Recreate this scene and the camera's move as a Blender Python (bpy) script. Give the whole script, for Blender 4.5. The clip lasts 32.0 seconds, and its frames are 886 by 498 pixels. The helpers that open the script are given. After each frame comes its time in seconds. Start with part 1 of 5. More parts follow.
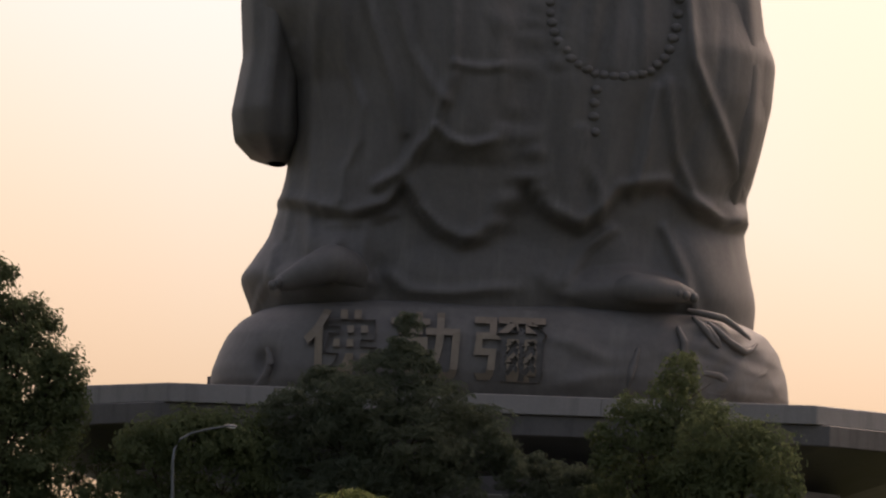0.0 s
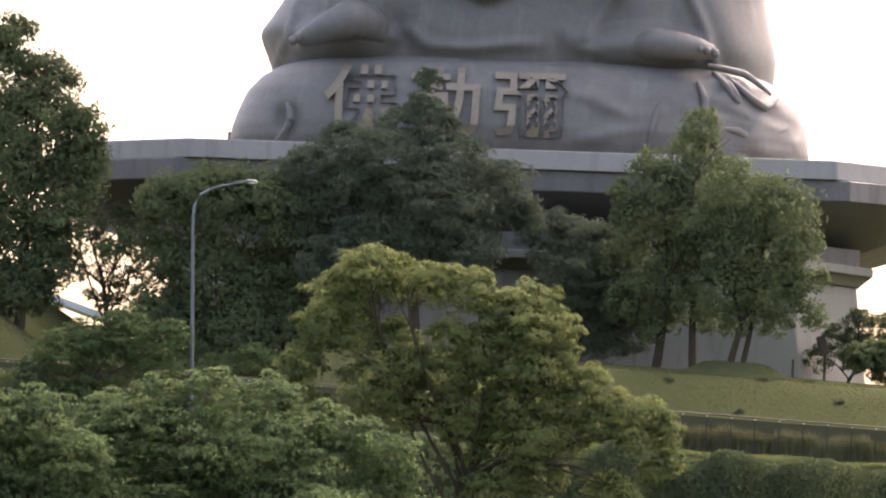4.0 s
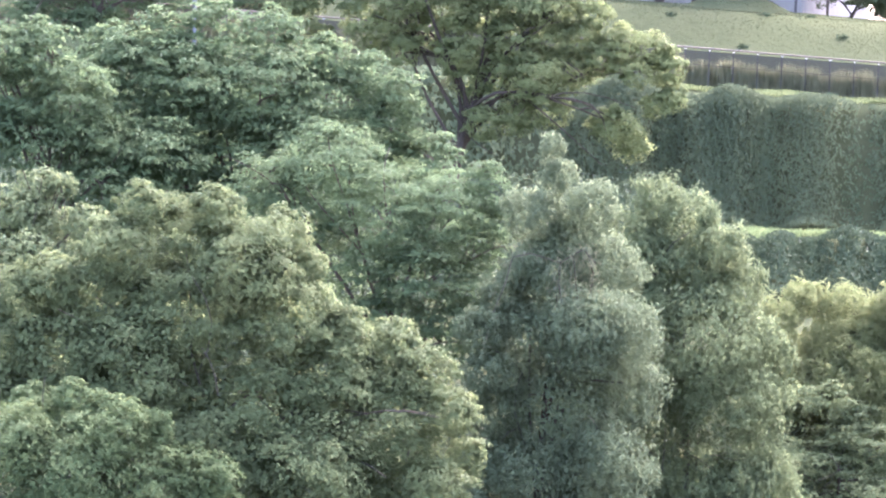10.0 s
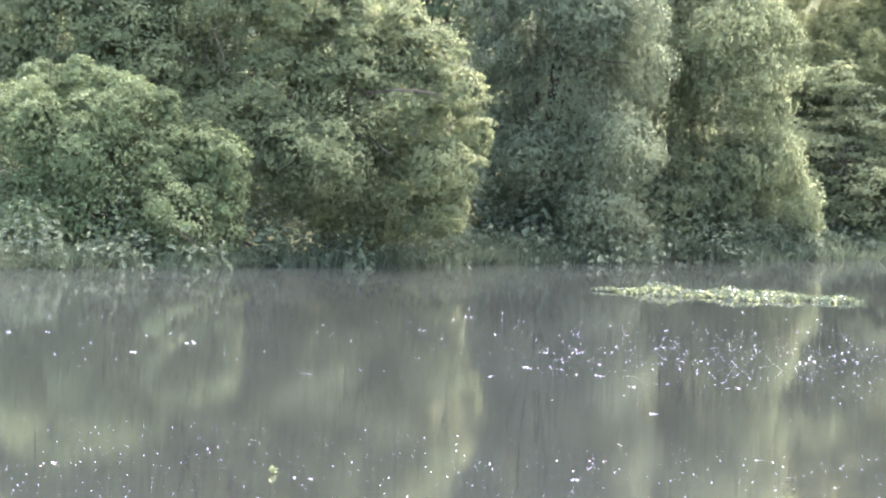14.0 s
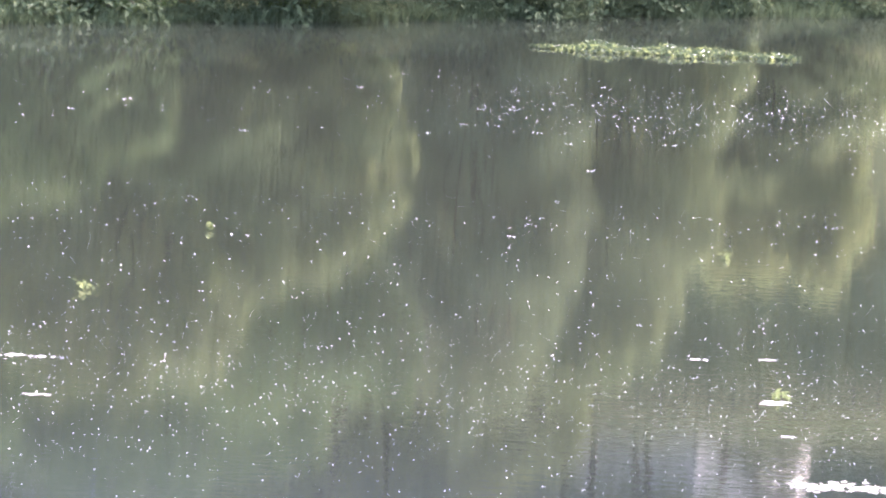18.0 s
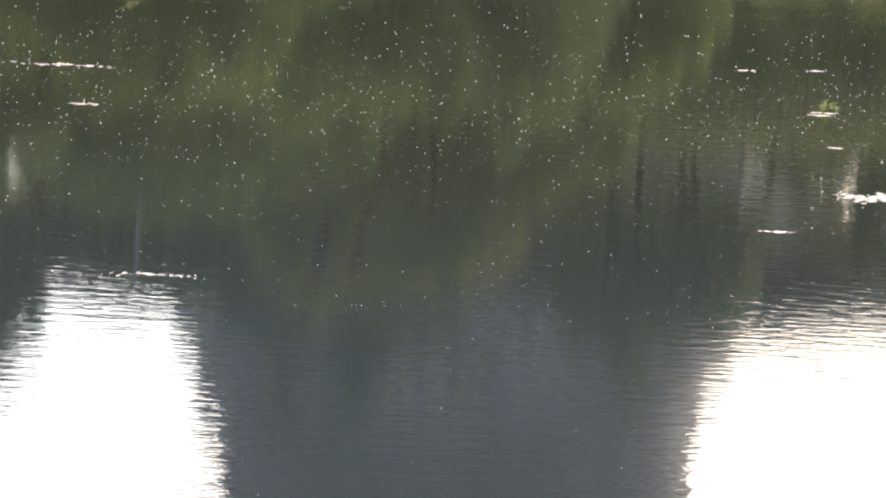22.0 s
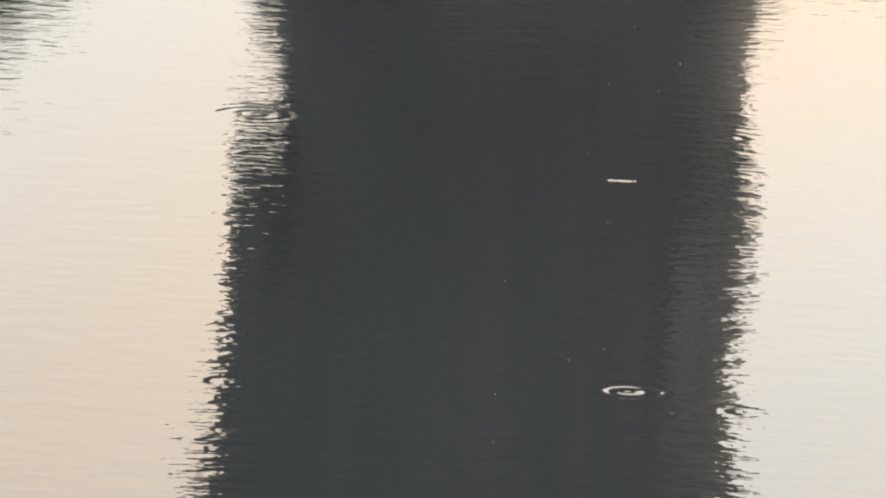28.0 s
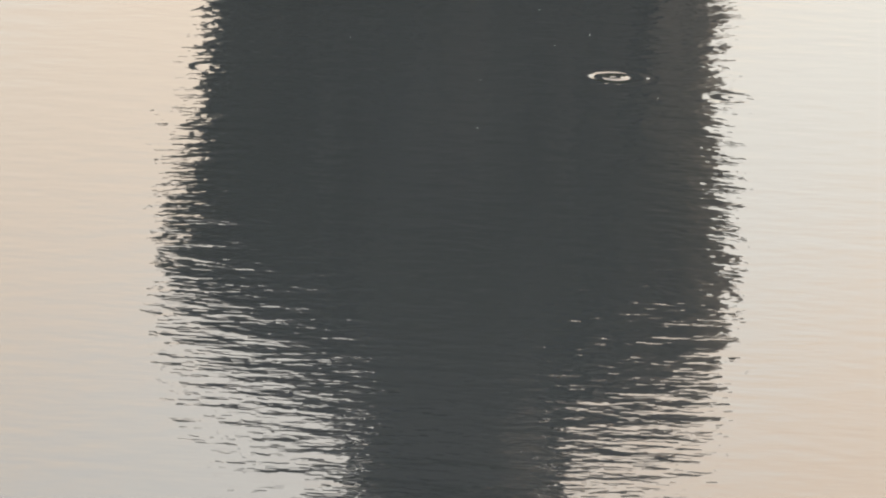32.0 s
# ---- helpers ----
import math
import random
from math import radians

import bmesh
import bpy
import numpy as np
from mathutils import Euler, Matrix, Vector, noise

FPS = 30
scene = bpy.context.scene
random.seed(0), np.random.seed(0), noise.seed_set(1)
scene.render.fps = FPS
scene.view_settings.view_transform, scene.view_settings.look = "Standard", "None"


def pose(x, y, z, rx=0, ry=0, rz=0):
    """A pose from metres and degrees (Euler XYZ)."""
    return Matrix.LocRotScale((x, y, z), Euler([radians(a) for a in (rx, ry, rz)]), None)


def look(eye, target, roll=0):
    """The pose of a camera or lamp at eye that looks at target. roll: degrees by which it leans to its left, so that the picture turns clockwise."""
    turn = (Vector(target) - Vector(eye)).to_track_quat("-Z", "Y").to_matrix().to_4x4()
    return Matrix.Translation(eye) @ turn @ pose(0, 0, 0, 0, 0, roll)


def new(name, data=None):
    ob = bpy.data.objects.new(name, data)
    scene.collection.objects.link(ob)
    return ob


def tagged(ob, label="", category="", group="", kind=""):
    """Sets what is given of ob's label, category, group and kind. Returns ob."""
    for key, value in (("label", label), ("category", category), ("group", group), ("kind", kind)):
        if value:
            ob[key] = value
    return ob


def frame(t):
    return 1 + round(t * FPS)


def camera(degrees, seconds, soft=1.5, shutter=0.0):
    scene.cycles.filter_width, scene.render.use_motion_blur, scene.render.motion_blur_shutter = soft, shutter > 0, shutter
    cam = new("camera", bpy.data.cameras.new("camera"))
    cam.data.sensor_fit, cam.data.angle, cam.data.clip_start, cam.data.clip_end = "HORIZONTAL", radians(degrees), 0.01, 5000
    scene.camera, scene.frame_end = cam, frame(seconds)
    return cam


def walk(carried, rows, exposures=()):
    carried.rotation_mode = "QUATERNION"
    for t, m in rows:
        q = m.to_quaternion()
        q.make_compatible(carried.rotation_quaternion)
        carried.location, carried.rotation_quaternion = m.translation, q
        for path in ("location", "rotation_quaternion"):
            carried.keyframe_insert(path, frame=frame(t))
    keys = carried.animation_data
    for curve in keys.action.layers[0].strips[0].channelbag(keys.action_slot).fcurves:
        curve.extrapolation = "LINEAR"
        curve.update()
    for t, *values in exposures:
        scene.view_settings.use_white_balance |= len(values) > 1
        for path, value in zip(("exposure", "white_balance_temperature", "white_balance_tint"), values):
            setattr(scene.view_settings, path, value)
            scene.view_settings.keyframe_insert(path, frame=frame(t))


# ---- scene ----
EYE = Vector((0.0, 0.0, 12.0))
cam = camera(7.476, 32.0, soft=2.2)

# seconds, heading to the right, elevation, lean: all in degrees
PATH = [
    (0.0, -0.1840, 5.0052, 2.047),
    (0.5, -0.2032, 4.7895, 2.052),
    (1.0, -0.1933, 4.5309, 2.061),
    (1.5, -0.1988, 4.2605, 2.068),
    (2.0, -0.2481, 3.9380, 2.065),
    (2.5, -0.2845, 3.5882, 2.057),
    (3.0, -0.3193, 3.2945, 2.055),
    (3.5, -0.2842, 3.1121, 2.060),
    (5.5, -0.3120, 2.3686, 2.088),
    (6.0, -0.3758, 2.2238, 2.102),
    (6.5, -0.3564, 2.0926, 2.120),
    (7.0, -0.2808, 1.8565, 2.149),
    (7.5, -0.2599, 1.5840, 2.178),
    (8.0, -0.3065, 1.2978, 2.204),
    (8.5, -0.3494, 0.9750, 2.234),
    (9.0, -0.2699, 0.6213, 2.255),
    (9.5, -0.2160, 0.2233, 2.272),
    (10.0, -0.1872, -0.1614, 2.285),
    (10.5, -0.1934, -0.5514, 2.315),
    (11.0, -0.2031, -0.8669, 2.364),
    (11.5, -0.2164, -1.2034, 2.421),
    (12.0, -0.1670, -1.5508, 2.464),
    (12.5, -0.1211, -1.9231, 2.499),
    (13.0, -0.1038, -2.2682, 2.524),
    (13.5, -0.1276, -2.5545, 2.540),
    (14.0, -0.1328, -2.8696, 2.552),
    (14.5, -0.0692, -3.1749, 2.564),
    (16.5, 0.0650, -4.2525, 2.619),
    (17.0, 0.1675, -4.4975, 2.641),
    (17.5, 0.3528, -4.6977, 2.665),
    (18.0, 0.4920, -4.8991, 2.692),
    (18.5, 0.4896, -5.2066, 2.716),
    (19.0, 0.5266, -5.5672, 2.733),
    (19.5, 0.5079, -5.9201, 2.750),
    (20.0, 0.4796, -6.2732, 2.762),
    (20.5, 0.4560, -6.5737, 2.768),
    (21.0, 0.4129, -6.8095, 2.771),
    (21.5, 0.2980, -7.0723, 2.774),
    (22.0, 0.2069, -7.3618, 2.776),
    (22.5, 0.1100, -7.6773, 2.781),
    (23.0, 0.0832, -7.9506, 2.783),
    (23.5, 0.0723, -8.1964, 2.786),
    (24.0, -0.0165, -8.4552, 2.789),
    (24.5, -0.1790, -8.7327, 2.792),
    (25.0, -0.2483, -9.0180, 2.794),
    (25.5, -0.2597, -9.3228, 2.797),
    (27.5, -0.1212, -10.4426, 2.809),
    (28.0, -0.1281, -10.8019, 2.814),
    (28.5, -0.0384, -11.1018, 2.821),
    (29.0, 0.0274, -11.3639, 2.827),
    (29.5, 0.0457, -11.6382, 2.830),
    (30.0, 0.0097, -11.9814, 2.834),
    (30.5, -0.0208, -12.3381, 2.835),
    (31.0, 0.0352, -12.7371, 2.839),
    (31.5, 0.1068, -13.1215, 2.842),
    (32.0, 0.1309, -13.4497, 2.845),
]


def aim(az, el, lean):
    a, e = radians(az), radians(el)
    way = Vector((math.sin(a) * math.cos(e), math.cos(a) * math.cos(e), math.sin(e)))
    return look(EYE, EYE + way * 100, lean)


# seconds, stops, white balance
EXPOSURES = [(0.0, 1.2, 6450, 29), (2.0, 1.35, 6250, 30), (3.0, 2.5, 6600, 24), (3.5, 2.9, 6300, 25), (6.0, 4.25, 5200, 35), (9.0, 4.9, 4850, 43),
             (13.0, 5.2, 5000, 43), (17.0, 4.85, 5200, 38), (19.0, 4.5, 5330, 34), (20.5, 3.95, 5600, 22), (22.0, 3.1, 5950, 17), (23.0, 2.55, 6400, 17),
             (25.0, 2.15, 6500, 17), (28.0, 2.15, 6500, 17), (32.0, 2.2, 6500, 16)]
walk(cam, [(t, aim(a, e, r)) for t, a, e, r in PATH], EXPOSURES)

# ---- world and sun ----
SUN_AZ, SUN_EL = 32.0, 56.0      # degrees to the right of the view, above the horizon
world = bpy.data.worlds.new("world")
scene.world = world
world.use_nodes = True
wn, wl = world.node_tree.nodes, world.node_tree.links
sky = wn.new("ShaderNodeTexSky")
sky.sky_type, sky.sun_disc = "NISHITA", False
sky.sun_elevation, sky.sun_rotation = radians(SUN_EL), radians(SUN_AZ)
sky.air_density, sky.dust_density, sky.ozone_density = 1.0, 5.0, 1.0
tint = wn.new("ShaderNodeMix")
tint.data_type, tint.blend_type = "RGBA", "MULTIPLY"
tint.inputs["Factor"].default_value = 1.0
# evening haze, peach low down, with thin slanting veils of grey cloud above it
hz_co, hz_sep = wn.new("ShaderNodeTexCoord"), wn.new("ShaderNodeSeparateXYZ")
wl.new(hz_co.outputs["Generated"], hz_sep.inputs["Vector"])


def sky_ramp(fac, *stops):
    n = wn.new("ShaderNodeValToRGB")
    while len(n.color_ramp.elements) < len(stops):
        n.color_ramp.elements.new(0.5)
    for el_, (p_, c_) in zip(n.color_ramp.elements, stops):
        el_.position, el_.color = p_, (*c_, 1)
    wl.new(fac, n.inputs["Fac"])
    return n.outputs["Color"]


def sky_math(kind, a, b):
    n = wn.new("ShaderNodeMath")
    n.operation = kind
    for socket, v in zip(n.inputs, (a, b)):
        if isinstance(v, (int, float)):
            socket.default_value = v
        else:
            wl.new(v, socket)
    return n.outputs["Value"]


level = sky_ramp(hz_sep.outputs["Z"], (0.02, (0.65, 0.65, 0.65)), (0.12, (0.66, 0.655, 0.64)), (0.27, (0.73, 0.695, 0.62)), (0.6, (0.74, 0.72, 0.68)), (1.0, (0.7, 0.7, 0.68)))
cloud = wn.new("ShaderNodeTexNoise")
cloud.inputs["Scale"].default_value, cloud.inputs["Detail"].default_value = 3.0, 3.0
wl.new(hz_co.outputs["Generated"], cloud.inputs["Vector"])
slant = sky_math("ADD", sky_math("ADD", hz_sep.outputs["Z"], sky_math("MULTIPLY", hz_sep.outputs["X"], 0.75)), sky_math("MULTIPLY", sky_math("SUBTRACT", cloud.outputs["Fac"], 0.5), 0.06))
veil = sky_math("COSINE", sky_math("MULTIPLY", sky_math("SUBTRACT", slant, 0.02), 42.0), 0.0)
veil = sky_math("ADD", sky_math("MULTIPLY", veil, 0.5), 0.5)
low_haze = sky_ramp(hz_sep.outputs["Z"], (0.06, (1, 1, 1)), (0.115, (0, 0, 0)))
hue = sky_ramp(sky_math("MAXIMUM", veil, low_haze), (0.0, (1.0, 0.955, 0.81)), (1.0, (1.1, 0.905, 0.67)))
hz = wn.new("ShaderNodeMix")
hz.data_type, hz.blend_type = "RGBA", "MULTIPLY"
hz.inputs["Factor"].default_value = 1.0
wl.new(level, hz.inputs["A"])
wl.new(hue, hz.inputs["B"])
wl.new(hz.outputs["Result"], tint.inputs["B"])
wl.new(sky.outputs["Color"], tint.inputs["A"])
bg = wn["Background"]
bg.inputs["Strength"].default_value = 0.15
wl.new(tint.outputs["Result"], bg.inputs["Color"])
sun = new("sun", bpy.data.lights.new("sun", "SUN"))
sun.data.energy, sun.data.angle, sun.data.color = 0.58, radians(16.0), (1.0, 0.92, 0.78)
a_, e_ = radians(SUN_AZ), radians(SUN_EL)
sun_way = Vector((math.sin(a_) * math.cos(e_), math.cos(a_) * math.cos(e_), math.sin(e_)))
sun.matrix_world = look(sun_way * 500, (0, 0, 0))


# ---- materials ----
def shader(name):
    m = bpy.data.materials.new(name)
    m.use_nodes = True
    nt = m.node_tree
    return m, nt, nt.nodes["Principled BSDF"]


def node(nt, kind, **values):
    n = nt.nodes.new(kind)
    for k, v in values.items():
        n.inputs[k].default_value = v
    return n


def ramp(nt, fac, *stops):
    n = nt.nodes.new("ShaderNodeValToRGB")
    el = n.color_ramp.elements
    while len(el) < len(stops):
        el.new(0.5)
    for e, (p, c) in zip(el, stops):
        e.position, e.color = p, (*c, 1)
    nt.links.new(fac, n.inputs["Fac"])
    return n.outputs["Color"]


def mixed(nt, a, b, fac, blend="MIX"):
    n = nt.nodes.new("ShaderNodeMix")
    n.data_type, n.blend_type = "RGBA", blend
    nt.links.new(a, n.inputs["A"])
    nt.links.new(b, n.inputs["B"])
    if isinstance(fac, float):
        n.inputs["Factor"].default_value = fac
    else:
        nt.links.new(fac, n.inputs["Factor"])
    return n.outputs["Result"]


def place(nt, sx=1.0, sy=1.0, sz=1.0):
    g = nt.nodes.new("ShaderNodeNewGeometry")
    m = nt.nodes.new("ShaderNodeMapping")
    m.inputs["Scale"].default_value = (sx, sy, sz)
    nt.links.new(g.outputs["Position"], m.inputs["Vector"])
    return m.outputs["Vector"]


def noise_out(nt, vec, scale, detail=4.0, rough=0.55):
    n = node(nt, "ShaderNodeTexNoise", Scale=scale, Detail=detail, Roughness=rough)
    nt.links.new(vec, n.inputs["Vector"])
    return n.outputs["Fac"]


def surface(name, dark, light, big=0.3, fine=4.0, rough=0.8, metal=0.0, bump=0.02, stretch=(1, 1, 1), stain=None):
    """A surface with broad stains, fine grain and relief."""
    m, nt, p = shader(name)
    v = place(nt, *stretch)
    a, b = noise_out(nt, v, big, 5), noise_out(nt, v, fine, 6, 0.65)
    mid = tuple((x + y) / 2 for x, y in zip(dark, light))
    col = mixed(nt, ramp(nt, a, (0.3, dark), (0.5, mid), (0.72, light)), ramp(nt, b, (0.3, dark), (0.7, light)), 0.4)
    if stain:
        s = noise_out(nt, place(nt, 1.0, 1.0, 0.12), 1.1, 5, 0.6)
        n = nt.nodes.new("ShaderNodeMapRange")
        n.inputs["From Min"].default_value, n.inputs["From Max"].default_value = 0.52, 0.72
        nt.links.new(s, n.inputs["Value"])
        c = nt.nodes.new("ShaderNodeRGB")
        c.outputs[0].default_value = (*stain, 1)
        col = mixed(nt, col, c.outputs[0], n.outputs["Result"])
    nt.links.new(col, p.inputs["Base Color"])
    p.inputs["Roughness"].default_value, p.inputs["Metallic"].default_value = rough, metal
    bm_ = node(nt, "ShaderNodeBump", Strength=1.0, Distance=bump)
    nt.links.new(b, bm_.inputs["Height"])
    nt.links.new(bm_.outputs["Normal"], p.inputs["Normal"])
    return m


def leaf_material(name, c0, c1, c2, through_light=0.5, gloss=0.5):
    """Leaves of three tints that let some light through."""
    m, nt, p = shader(name)
    g = nt.nodes.new("ShaderNodeNewGeometry")
    col = ramp(nt, g.outputs["Random Per Island"], (0.0, tuple((x + y) / 2 for x, y in zip(c0, c1))), (0.55, c1), (1.0, tuple((x + y) / 2 for x, y in zip(c1, c2))))
    patch = noise_out(nt, place(nt), 0.5, 3)
    col = mixed(nt, col, ramp(nt, patch, (0.35, c0), (0.68, c2)), 0.35)
    nt.links.new(col, p.inputs["Base Color"])
    p.inputs["Roughness"].default_value, p.inputs["Specular IOR Level"].default_value = gloss, 0.02
    t = nt.nodes.new("ShaderNodeBsdfTranslucent")
    nt.links.new(col, t.inputs["Color"])
    mx = nt.nodes.new("ShaderNodeMixShader")
    mx.inputs["Fac"].default_value = through_light
    nt.links.new(p.outputs["BSDF"], mx.inputs[1])
    nt.links.new(t.outputs["BSDF"], mx.inputs[2])
    nt.links.new(mx.outputs["Shader"], nt.nodes["Material Output"].inputs["Surface"])
    return m


LEAF = {
    # haze over the far trees is partly put into deep and pine tints
    "deep": leaf_material("leaf_deep", (0.072, 0.091, 0.044), (0.102, 0.127, 0.060), (0.132, 0.159, 0.074)),
    "pine": leaf_material("leaf_pine", (0.083, 0.103, 0.070), (0.112, 0.134, 0.089), (0.140, 0.162, 0.106)),
    "mid": leaf_material("leaf_mid", (0.069, 0.091, 0.038), (0.105, 0.131, 0.054), (0.151, 0.173, 0.069)),
    "gold": leaf_material("leaf_gold", (0.089, 0.113, 0.040), (0.129, 0.154, 0.055), (0.174, 0.191, 0.070)),
    "fern": leaf_material("leaf_fern", (0.046, 0.072, 0.030), (0.078, 0.110, 0.045), (0.113, 0.144, 0.058)),
    "olive": leaf_material("leaf_olive", (0.068, 0.090, 0.034), (0.104, 0.127, 0.049), (0.142, 0.164, 0.063)),
    "fresh": leaf_material("leaf_fresh", (0.063, 0.090, 0.034), (0.099, 0.131, 0.048), (0.138, 0.168, 0.062)),
    "straw": leaf_material("leaf_straw", (0.125, 0.145, 0.053), (0.166, 0.190, 0.071), (0.215, 0.235, 0.092), 0.5),
    # darker leaf with the shade under trees and bushes put into its tints
    "darkened": leaf_material("leaf_darkened", (0.030, 0.043, 0.021), (0.045, 0.062, 0.030), (0.064, 0.082, 0.039), 0.35),
    "turf": leaf_material("leaf_turf", (0.052, 0.06, 0.027), (0.068, 0.077, 0.034), (0.09, 0.095, 0.043), 0.25),
    # creeper leaf with the wall's shade put into its darker tints
    "shade": leaf_material("leaf_shade", (0.054, 0.069, 0.034), (0.072, 0.091, 0.043), (0.096, 0.117, 0.055), 0.45),
}
MAT_BARK = surface("bark", (0.03, 0.025, 0.017), (0.07, 0.058, 0.04), 1.5, 9.0, 0.9, bump=0.03, stretch=(1, 1, 0.3))
MAT_BARK.node_tree.nodes["Principled BSDF"].inputs["Specular IOR Level"].default_value = 0.02
MAT_BRONZE = surface("dark_bronze", (0.083, 0.08, 0.073), (0.136, 0.13, 0.118), 0.25, 3.0, 0.66, 0.1, 0.02, stain=(0.14, 0.134, 0.12))
MAT_LETTER = surface("gilt_lettering", (0.13, 0.108, 0.08), (0.22, 0.185, 0.13), 0.6, 5.0, 0.5, 0.3, 0.01)
MAT_BAND = surface("pale_granite", (0.195, 0.187, 0.172), (0.275, 0.264, 0.243), 0.2, 6.0, 0.75, bump=0.004, stain=(0.178, 0.171, 0.158))
MAT_DARK_FACING = surface("dark_facing", (0.068, 0.065, 0.06), (0.125, 0.119, 0.109), 0.25, 6.0, 0.7, bump=0.004, stain=(0.06, 0.058, 0.054))
MAT_SOFFIT = surface("grey_soffit", (0.13, 0.128, 0.135), (0.2, 0.195, 0.2), 0.25, 6.0, 0.8, bump=0.004, stain=(0.16, 0.16, 0.16))
MAT_WALL = surface("pale_plaster", (0.136, 0.135, 0.106), (0.18, 0.178, 0.14), 0.2, 6.0, 0.8, bump=0.004, stain=(0.114, 0.114, 0.093))
MAT_GRASS = surface("grass_ground", (0.032, 0.039, 0.016), (0.056, 0.061, 0.027), 0.35, 3.5, 0.95, bump=0.06)
MAT_GRASS.node_tree.nodes["Principled BSDF"].inputs["Specular IOR Level"].default_value = 0.0
MAT_ROAD = surface("asphalt", (0.04, 0.04, 0.04), (0.075, 0.072, 0.068), 0.6, 12.0, 0.9, bump=0.006)
MAT_LIT_BRACKET = surface("lit_bracket", (0.26, 0.24, 0.22), (0.42, 0.39, 0.36), 0.6, 8.0, 0.85, bump=0.006)
MAT_METAL = surface("galvanised_steel", (0.085, 0.098, 0.1), (0.14, 0.15, 0.155), 1.0, 9.0, 0.45, 0.7, 0.002)
MAT_RAIL = surface("painted_rail", (0.085, 0.068, 0.048), (0.13, 0.104, 0.075), 1.0, 8.0, 0.6, 0.0, 0.003)
MAT_RAIL.node_tree.nodes["Principled BSDF"].inputs["Specular IOR Level"].default_value = 0.15
MAT_POST = surface("grey_post", (0.034, 0.031, 0.025), (0.06, 0.055, 0.045), 1.0, 8.0, 0.7, 0.0, 0.003)
# shade of the strip under the rail is put into this dark tone
MAT_SHADE_KERB = surface("shade_concrete", (0.05, 0.049, 0.028), (0.078, 0.074, 0.043), 0.5, 7.0, 0.9, bump=0.01)
for m_ in (MAT_POST, MAT_SHADE_KERB):
    m_.node_tree.nodes["Principled BSDF"].inputs["Specular IOR Level"].default_value = 0.08
MAT_GLASS = surface("lamp_glass", (0.6, 0.6, 0.56), (0.75, 0.74, 0.7), 2.0, 8.0, 0.25, 0.0, 0.001)
MAT_ROOF = surface("pale_metal_roof", (0.5, 0.55, 0.56), (0.68, 0.72, 0.72), 0.3, 4.0, 0.5, 0.0, 0.004)
# glints on floating specks and leaves are put into this white
MAT_FLECK = surface("glint_fleck", (0.6, 0.58, 0.52), (0.8, 0.78, 0.72), 1.0, 8.0, 0.8, bump=0.002)
# sky reflected off ruffled water, put into a pale colour
MAT_GLINT = surface("painted_glint", (0.16, 0.157, 0.148), (0.27, 0.265, 0.245), 1.5, 14.0, 0.6, bump=0.01)
MAT_VINE = leaf_material("leaf_vine", (0.09, 0.1, 0.05), (0.125, 0.135, 0.068), (0.165, 0.165, 0.09), 0.4)
MAT_DRYLEAF = leaf_material("leaf_dry", (0.11, 0.114, 0.056), (0.145, 0.148, 0.074), (0.18, 0.174, 0.092), 0.5)

# murky still water with faint wind ripples
MAT_WATER, nt, p = shader("lake_water")
p.inputs["Roughness"].default_value, p.inputs["IOR"].default_value = 0.0, 1.333
murk = noise_out(nt, place(nt, 1, 0.4, 1), 0.05, 4)
# far murk greener, near murk bluer: the blue veil is put into the colour
murk_sep = nt.nodes.new("ShaderNodeSeparateXYZ")
nt.links.new(place(nt), murk_sep.inputs["Vector"])
murk_mix = nt.nodes.new("ShaderNodeMapRange")
for key_, val_ in (("From Min", 82.0), ("From Max", 110.0), ("To Min", 0.0), ("To Max", 1.0)):
    murk_mix.inputs[key_].default_value = val_
nt.links.new(murk_sep.outputs["Y"], murk_mix.inputs["Value"])
clear = ramp(nt, murk, (0.3, (0.0098, 0.0138, 0.0168)), (0.7, (0.0137, 0.0186, 0.0220)))
murk_far = ramp(nt, murk, (0.3, (0.0112, 0.0138, 0.0104)), (0.7, (0.0155, 0.0186, 0.0140)))
nt.links.new(mixed(nt, clear, murk_far, murk_mix.outputs["Result"]), p.inputs["Base Color"])
r1 = noise_out(nt, place(nt, 1.9, 3.0, 1), 1.0, 3, 0.5)
r2 = noise_out(nt, place(nt, 4.5, 7.5, 1), 1.0, 2, 0.5)
b1 = node(nt, "ShaderNodeBump", Strength=1.0, Distance=0.0029)
b2 = node(nt, "ShaderNodeBump", Strength=1.0, Distance=0.0009)
# ripples weaken with distance, shaped to fit the camera's view
ripple_sep = nt.nodes.new("ShaderNodeSeparateXYZ")
nt.links.new(place(nt), ripple_sep.inputs["Vector"])
ripple_gain = nt.nodes.new("ShaderNodeMapRange")
for key_, val_ in (("From Min", 58.0), ("From Max", 92.0), ("To Min", 1.15), ("To Max", 0.45)):
    ripple_gain.inputs[key_].default_value = val_
nt.links.new(ripple_sep.outputs["Y"], ripple_gain.inputs["Value"])
gain1, gain2 = nt.nodes.new("ShaderNodeMath"), nt.nodes.new("ShaderNodeMath")
for g_, d_, bn_ in ((gain1, 0.0029, b1), (gain2, 0.0009, b2)):
    g_.operation = "MULTIPLY"
    g_.inputs[1].default_value = d_
    nt.links.new(ripple_gain.outputs["Result"], g_.inputs[0])
    nt.links.new(g_.outputs["Value"], bn_.inputs["Distance"])
